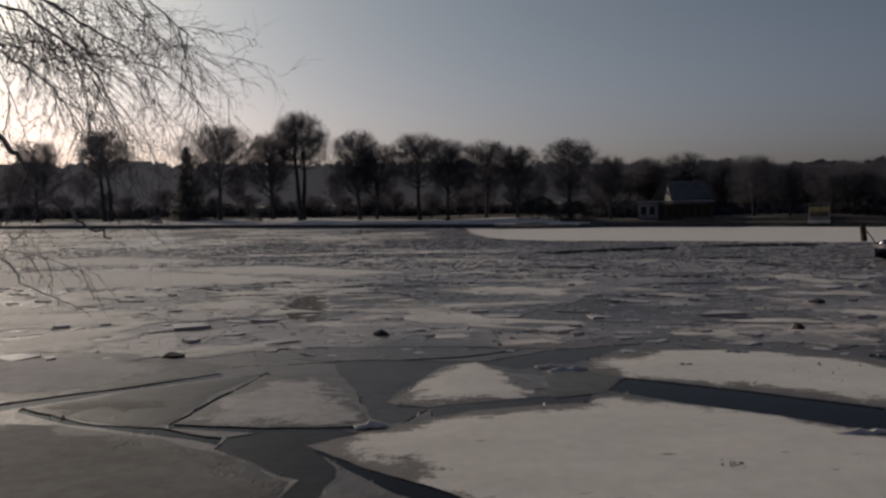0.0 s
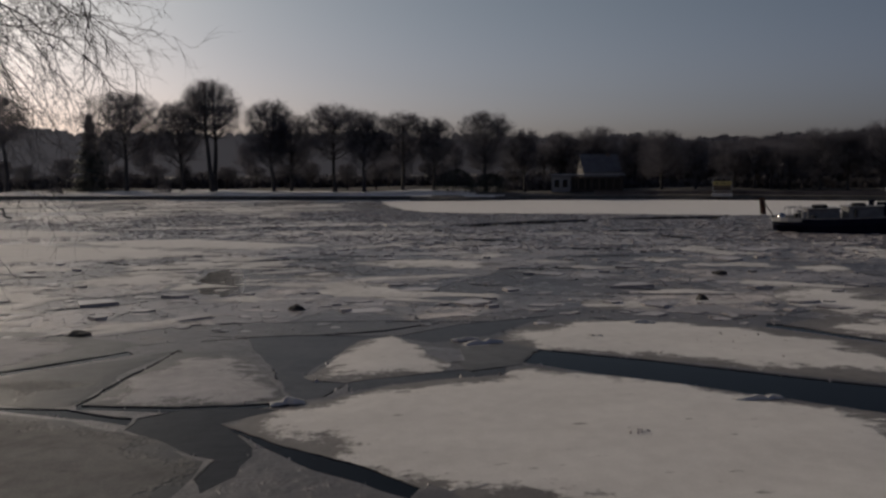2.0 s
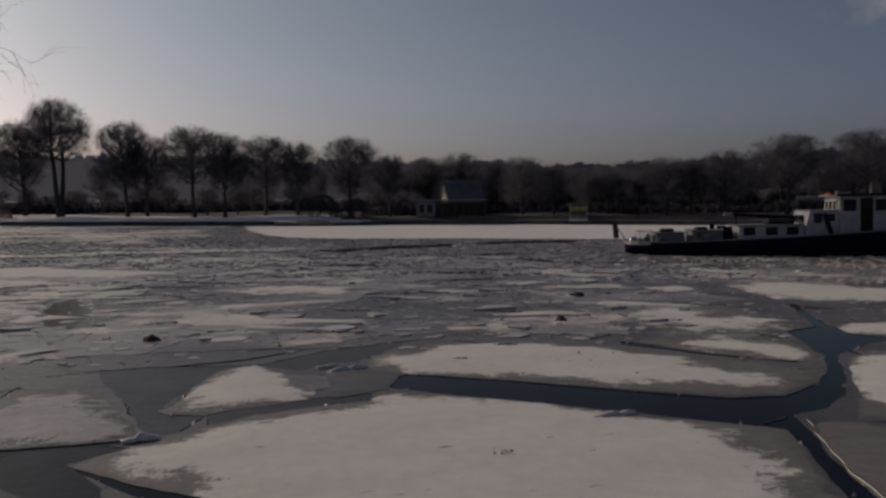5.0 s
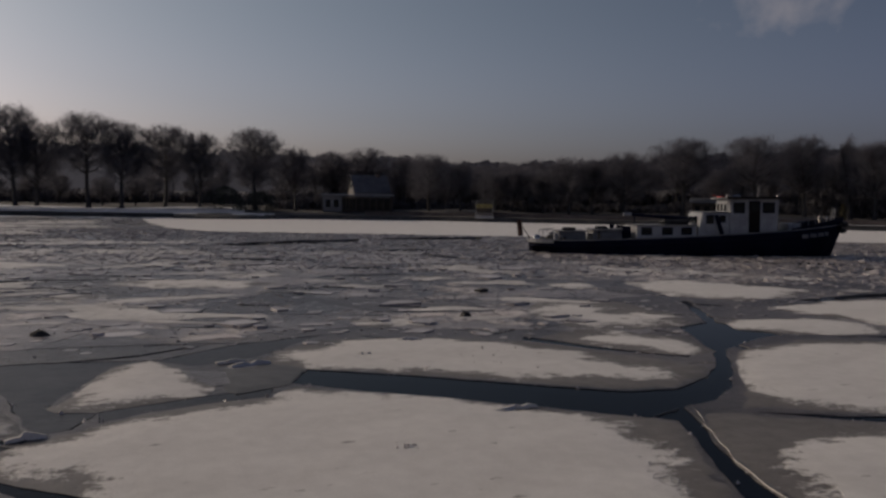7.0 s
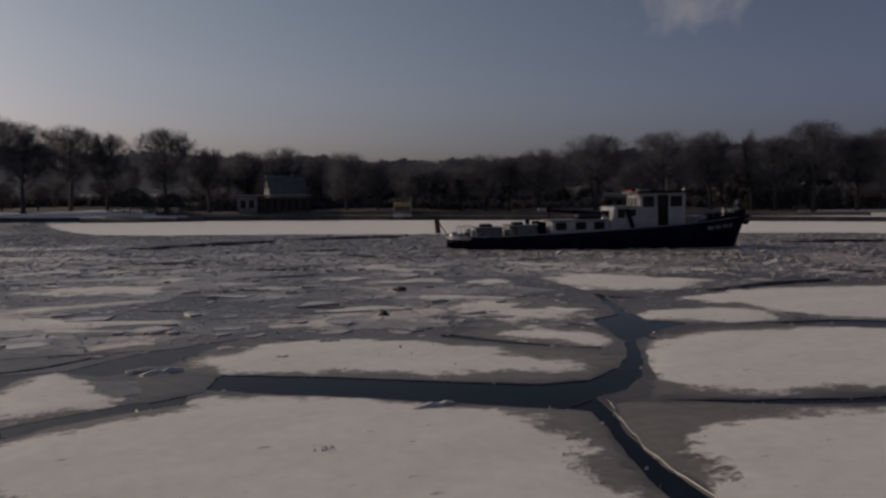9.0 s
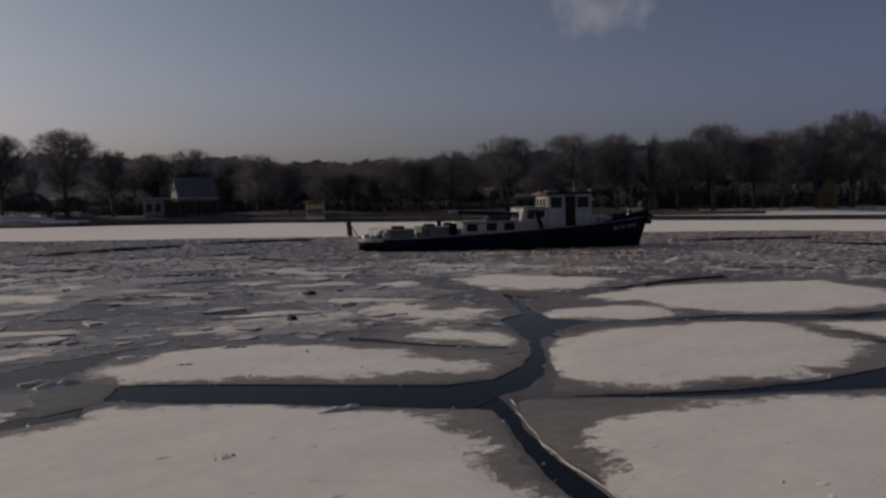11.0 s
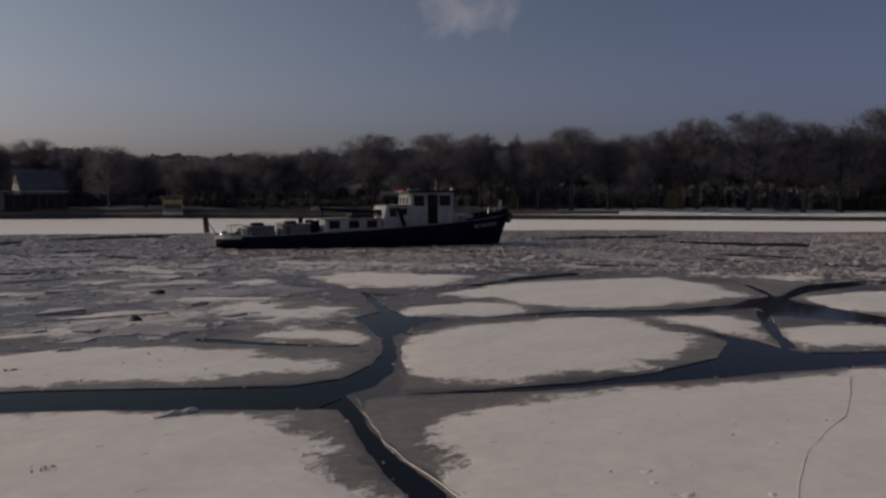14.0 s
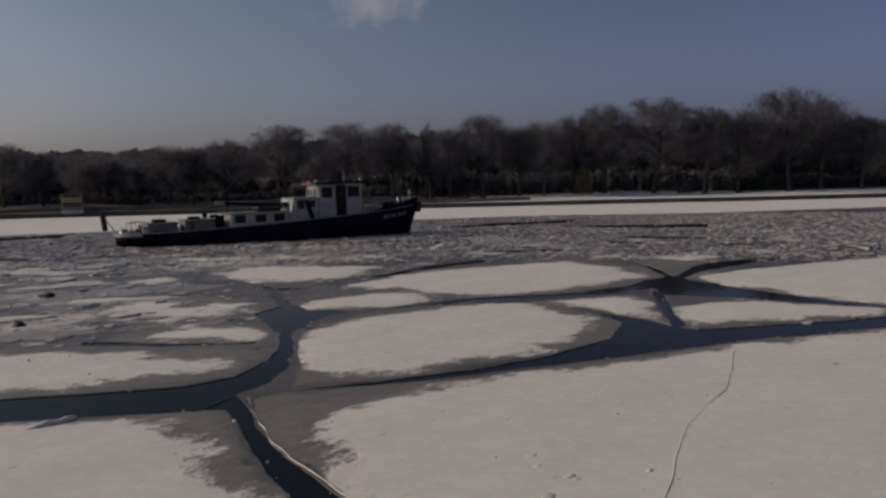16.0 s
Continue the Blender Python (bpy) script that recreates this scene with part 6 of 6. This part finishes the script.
    # everything from the lockers to the wheelhouse stands a little further aft
    for ob in boat.children:
        if ob.name.split(".")[0] in ("deck_locker", "winch", "winch_cheek", "cabin_trunk", "crane_boom", "tarpaulin", "middle_cabin", "boarding_ladder", "wheelhouse", "red_cloth"):
            ob.location.x -= 0.6
    # fore deck
    part("anchor_winch", rod((8.2, -0.5, base(8.2) + 0.35), (8.2, 0.5, base(8.2) + 0.35), 0.28, 0.28, 12), HULL, boat)
    part("winch_bed", slab(7.8, 8.6, -0.7, 0.7, base(8.2) - 0.02, base(8.2) + 0.2, 0.04), HULL, boat)
    locker, _ = house("fore_locker", 6.75, 7.6, 0.9, 0.5)
    for x, y in ((9.5, -0.5), (9.5, 0.5)):
        part("bollard", rod((x, y, base(x)), (x, y, base(x) + 0.85), 0.09, 0.09, 8), STEEL, boat)
    for y in (-0.28, 0.28):
        part("jackstaff", rod((10.1, y, base(10) + 0.1), (10.25, y * 0.5, base(10) + 1.35), 0.035, 0.03), WHITE_PAINT, boat)
    for side in (-1, 1):
        tops = []
        for x in (6.6, 7.2, 7.8, 8.4, 9.0, 9.6):
            y = side * (half(x) - 0.12)
            top = sheer(x) + 0.62
            part("railing_post", rod((x, y, sheer(x) - 0.02), (x, y, top), 0.022), GREY_PAINT, boat)
            tops.append((x, y, top))
        bm = bmesh.new()
        for a, b in zip(tops, tops[1:]):
            rod(a, b, 0.02, 0.02, 5, bm)
        part("railing", bm, GREY_PAINT, boat)
    # stern: rail, cowl, polished bitts, ensign
    tops = []
    for i in range(7):
        x = -10.2 + 0.28 * abs(i - 3) ** 1.3
        y = (i - 3) * 0.52
        part("railing_post", rod((x, y, base(x)), (x, y, base(x) + 0.85), 0.022), WHITE_PAINT, boat)
        tops.append((x, y, base(x) + 0.85))
    bm = bmesh.new()
    for a, b in zip(tops, tops[1:]):
        rod(a, b, 0.022, 0.022, 5, bm)
    part("railing", bm, WHITE_PAINT, boat)
    bm = bmesh.new()
    bmesh.ops.create_uvsphere(bm, u_segments=16, v_segments=10, radius=0.3, matrix=Matrix.Translation((-10.45, -0.55, base(-10.4) + 0.22)))
    part("stern_float", bm, STEEL, boat, "polished metal float at the stern", smooth=True)
    for y in (-1.1, 1.1):
        part("cowl_vent", rod((-9.2, y, base(-9.2)), (-9.2, y, base(-9.2) + 0.6), 0.16, 0.2, 10), WHITE_PAINT, boat)
    part("flagstaff", rod((-10.7, 0, base(-10.7)), (-11.6, 0, base(-10.7) + 1.4), 0.035, 0.025), TIMBER, boat)
    bm = bmesh.new()
    bmesh.ops.create_grid(bm, x_segments=6, y_segments=8, size=0.5)
    for w in bm.verts:
        u, k = w.co.x, w.co.y
        w.co = Vector((-11.55 + u * 0.34 - 0.1 * k, 0.07 * math.sin(u * 8 + k * 3), base(-10.7) + 0.95 + k * 1.1))
    part("ensign", bm, ENSIGN, boat, "limp dark red ensign")
    # pale bulwark plate bent round the stern
    bm = bmesh.new()
    rows = []
    for i in range(13):
        y = (i - 6) / 6
        x = -10.97 + 1.5 * abs(y) ** 3.2
        w = 2.1 * y
        rows.append([bm.verts.new((x + o, w * k, sheer(-10.5) + z)) for o, k, z in ((-0.03, 1.03, -0.16), (-0.1, 1.05, 0.1), (-0.04, 1.0, 0.1), (0.03, 0.98, -0.16))])
    for q, w in zip(rows, rows[1:]):
        for i in range(4):
            bm.faces.new((q[i], q[(i + 1) % 4], w[(i + 1) % 4], w[i]))
    bmesh.ops.recalc_face_normals(bm, faces=bm.faces)
    part("stern_bulwark", bm, WHITE_PAINT, boat, "pale bulwark plate round the stern")
    # gear lying on the after deck
    for x, y, sx, sz in ((-9.0, -0.4, 0.45, 0.5), (-9.4, 0.5, 0.4, 0.4), (-6.3, -1.2, 0.16, 0.7), (-8.7, -1.45, 0.3, 0.35)):
        part("deck_gear", slab(x - sx / 2, x + sx / 2, y - 0.3, y + 0.3, base(x) - 0.02, base(x) + sz, 0.07), RUBBER, boat)
    for x, y, sx, sz in ((-7.6, -0.3, 0.9, 0.16), (-5.4, -0.5, 0.8, 0.2)):
        part("stowed_gear", slab(x - sx / 2 - 0.6, x + sx / 2 - 0.6, y - 0.35, y + 0.35, base(x) + 0.74, base(x) + 0.8 + sz, 0.09), RUBBER, boat)
    part("ventilator", rod((-5.1, 0.3, base(-5) + 0.6), (-5.1, 0.3, base(-5) + 1.15), 0.12, 0.18, 10), HULL, boat)


work_boat()
v, f = brash(700, 41, 56, 24, 53, 0.06, 0.3, 31, 0.2, [FIELD_RIM, [(22.5, 44.2), (23.4, 41.6), (39.5, 34.8), (40.6, 35.8), (39.5, 38.0)]])
tagged(child("ice_rubble", mesh_of("ice_rubble", v, f, BRASH), None), "upended ice rubble beside the boat", "brash ice", kind="stuff")


# ------------------------------------------------------------------ small things on the ice
def lump(name, x, y, size, high, material, label, category, seed, z=0.0):
    """An angular lump made from a broken ball."""
    bm = bmesh.new()
    bmesh.ops.create_icosphere(bm, subdivisions=2, radius=1)
    for w in bm.verts:
        n = 1 + 0.35 * noise.noise(w.co * 1.7 + Vector((seed, 0, 0))) + 0.18 * noise.noise(w.co * 4 + Vector((0, seed, 0)))
        w.co = Vector((w.co.x * size * n, w.co.y * size * 0.7 * n, max(-0.04, w.co.z * high * n)))
    ob = part(name, bm, material)
    ob.location = (x, y, z)
    return tagged(ob, label, category, "lumps on the ice")


lump("driftwood_lump", -1.5, 19.1, 0.2, 0.14, DARK_LUMP, "dark waterlogged driftwood lump frozen into the ice", "driftwood", 1)
lump("driftwood_lump", 8.4, 19.1, 0.15, 0.17, DARK_LUMP, "dark pointed driftwood lump on the ice", "driftwood", 2)
lump("driftwood_lump", 11.2, 24.2, 0.27, 0.13, DARK_LUMP, "flat dark driftwood lump on the ice", "driftwood", 3)
lump("driftwood_lump", -5.6, 16.6, 0.22, 0.1, DARK_LUMP, "small flat driftwood piece on a floe", "driftwood", 4)


def ice_splinter(x0, y0, x1, y1, high, label, seed, z=0.03):
    """A broken splinter of ice lying on edge."""
    r = random.Random(seed)
    a, b = Vector((x0, y0, 0)), Vector((x1, y1, 0))
    d = (b - a).normalized()
    n = Vector((-d.y, d.x, 0))
    bm = bmesh.new()
    rows = []
    for i in range(7):
        s = i / 6
        p = a.lerp(b, s)
        h = high * math.sin(math.pi * (0.08 + 0.84 * s)) * r.uniform(0.35, 1.2)
        p = p + n * r.uniform(-0.04, 0.04)
        rows.append([bm.verts.new(p + n * o + Vector((0, 0, hh))) for o, hh in ((-0.05, -0.02), (-0.02, h), (0.03, h * 0.9), (0.14, -0.02))])
    for q, w in zip(rows, rows[1:]):
        for i in range(4):
            bm.faces.new((q[i], q[(i + 1) % 4], w[(i + 1) % 4], w[i]))
    bm.faces.new(rows[0])
    bm.faces.new(rows[-1][::-1])
    bmesh.ops.recalc_face_normals(bm, faces=bm.faces)
    ob = part("ice_splinter", bm, OLD_SNOW)
    ob.location.z = z
    return tagged(ob, label, "ice splinter", "ice splinters")


ice_splinter(5.04, 10.31, 5.72, 10.42, 0.045, "long ice splinter lying on the large floe", 1)
ice_splinter(5.6, 16.3, 6.1, 16.15, 0.05, "thin ice splinter on the trodden floe", 2)
ice_splinter(4.3, 15.0, 4.6, 14.9, 0.05, "small ice splinter at a floe's edge", 3)
ice_splinter(-1.25, 10.95, -0.8, 11.05, 0.07, "whitish ice splinter between two floes", 4)
ice_splinter(1.9, 14.5, 2.6, 14.75, 0.06, "jagged ice splinter at the head of the lead", 5)
ice_splinter(1.7, 14.9, 2.2, 15.0, 0.06, "jagged ice splinter beside the triangular floe", 6)


def crumbs_on(x, y, count, spread, seed, label):
    """A scatter of frozen crumbs and trodden snow on a floe."""
    r = random.Random(seed)
    bm = bmesh.new()
    for _ in range(count):
        s = r.uniform(0.008, 0.03)
        m = pose(x + r.gauss(0, spread), y + r.gauss(0, spread), 0.04, r.uniform(0, 90), r.uniform(0, 90), r.uniform(0, 360))
        bmesh.ops.create_cube(bm, size=1, matrix=m @ Matrix.Diagonal((s * 2, s, s * 0.7, 1)))
    ob = part("snow_crumbs", bm, BRASH)
    return tagged(ob, label, "snow crumbs", kind="stuff")


for k, (x, y) in enumerate([(10.46, 4.55), (10.21, 4.57), (10.29, 4.04), (11.8, 4.02), (7.88, 3.72), (7.9, 3.83), (8.74, 4.3), (8.57, 3.26), (8.21, 4.53), (7.89, 4.8), (7.95, 4.27), (7.32, 3.7), (10.12, 1.95)]):
    lump("snow_clod", x, y, 0.035 + 0.05 * (k % 3) / 2, 0.012 + 0.008 * (k % 2), OLD_SNOW, "small frozen clod of snow on the smooth floe", "snow clod", 20 + k, 0.032)
crumbs_on(3.27, 9.12, 9, 0.1, 1, "dark crumbs in the snow of the large floe")
crumbs_on(6.6, 14.0, 14, 0.8, 4, "crumbs and dirt on the trodden floe")


def pressure_ridge(way, wide, high, label, lift=0.0):
    """A low winding seam of heaved snow and ice."""
    verts, faces, pts = [], [], []
    for (x0, y0), (x1, y1) in zip(way, way[1:]):
        pts += [(x0 + (x1 - x0) * i / 12, y0 + (y1 - y0) * i / 12) for i in range(12)]
    for i, (x, y) in enumerate(pts):
        w = 0.05 * noise.noise((x * 2, y * 2, 0))
        k = 0.55 + 0.8 * abs(noise.noise((x * 4, y * 4, 1)))
        for o, z in ((-wide, 0.015 + lift), (-wide * 0.3, 0.026 + lift + high * k), (wide * 0.2, 0.026 + lift + high * k), (wide, 0.015 + lift)):
            verts.append((x + o * 0.6 * k + w * 0.5, y + o * 0.8 * k - w * 0.4, z))
    for i in range(len(pts) - 1):
        for j in range(3):
            a = i * 4 + j
            faces.append((a, a + 4, a + 5, a + 1))
    me = mesh_of("pressure_ridge", verts, faces, OLD_SNOW, True)
    return tagged(child("pressure_ridge", me, None), label, "snow ridge", "ridges in the snow")


pressure_ridge([(15.0, 4.9), (13.72, 4.4), (12.26, 3.92), (11.22, 3.81), (10.25, 3.61), (9.29, 3.28), (8.6, 3.0), (7.95, 2.8), (7.33, 2.58)], 0.05, 0.007, "low winding ridge in the snow of a floe", 0.007)
pressure_ridge([(7.84, 9.38), (7.49, 8.78), (7.12, 8.06), (6.76, 7.36), (6.49, 6.62), (6.32, 6.0), (6.12, 5.3), (5.9, 4.6)], 0.012, 0.001, "pale heaved rim along the open crack", -0.013)


# ------------------------------------------------------------------ the one cloud
def cloud_surface():
    m = bpy.data.materials.new("thin_cloud")
    m.use_nodes = True
    n, l = m.node_tree.nodes, m.node_tree.links
    n.remove(n["Principled BSDF"])
    glow, clear, mix = n.new("ShaderNodeEmission"), n.new("ShaderNodeBsdfTransparent"), n.new("ShaderNodeMixShader")
    glow.inputs[0].default_value, glow.inputs[1].default_value = (0.26, 0.247, 0.252, 1), 1.0
    co, tex = n.new("ShaderNodeTexCoord"), n.new("ShaderNodeTexNoise")
    tex.inputs["Scale"].default_value, tex.inputs["Detail"].default_value = 0.013, 6
    l.new(co.outputs["Object"], tex.inputs["Vector"])
    thick = n.new("ShaderNodeAttribute")
    thick.attribute_name = "thick"
    a, b = n.new("ShaderNodeMath"), n.new("ShaderNodeMath")
    a.operation, b.operation, b.use_clamp = "MULTIPLY_ADD", "MULTIPLY", True
    l.new(tex.outputs["Fac"], a.inputs[0])
    a.inputs[1].default_value = 2.6
    sub = n.new("ShaderNodeMath")
    sub.operation = "SUBTRACT"
    l.new(thick.outputs["Fac"], sub.inputs[0])
    sub.inputs[1].default_value = 1.66
    l.new(sub.outputs[0], a.inputs[2])
    l.new(a.outputs[0], b.inputs[0])
    b.inputs[1].default_value = 0.45
    l.new(b.outputs[0], mix.inputs[0])
    l.new(clear.outputs[0], mix.inputs[1])
    l.new(glow.outputs[0], mix.inputs[2])
    l.new(mix.outputs[0], n["Material Output"].inputs[0])
    return m


def cloud():
    bm = bmesh.new()
    bmesh.ops.create_grid(bm, x_segments=24, y_segments=16, size=1)
    lay = bm.verts.layers.float.new("thick")
    for w in bm.verts:
        x, y = w.co.x, w.co.y
        d = math.hypot(x, y)
        w[lay] = max(0.0, 1 - d * d) ** 1.5
        w.co = Vector((x * 200, y * 110 + x * 50, 25 * noise.noise((x * 2, y * 2, 0))))
    ob = part("cloud", bm, cloud_surface(), smooth=True)
    b, e, d = radians(44.4), radians(13.0), 2000
    p = Vector((d * math.sin(b) * math.cos(e), d * math.cos(b) * math.cos(e), d * math.sin(e)))
    ob.matrix_world = Matrix.Translation(p) @ p.to_track_quat("Z", "Y").to_matrix().to_4x4() @ pose(0, 0, 0, 0, 180, 0)
    ob.visible_shadow = False
    tagged(ob, "small thin pale cloud in the blue sky", "cloud", kind="structure")


cloud()
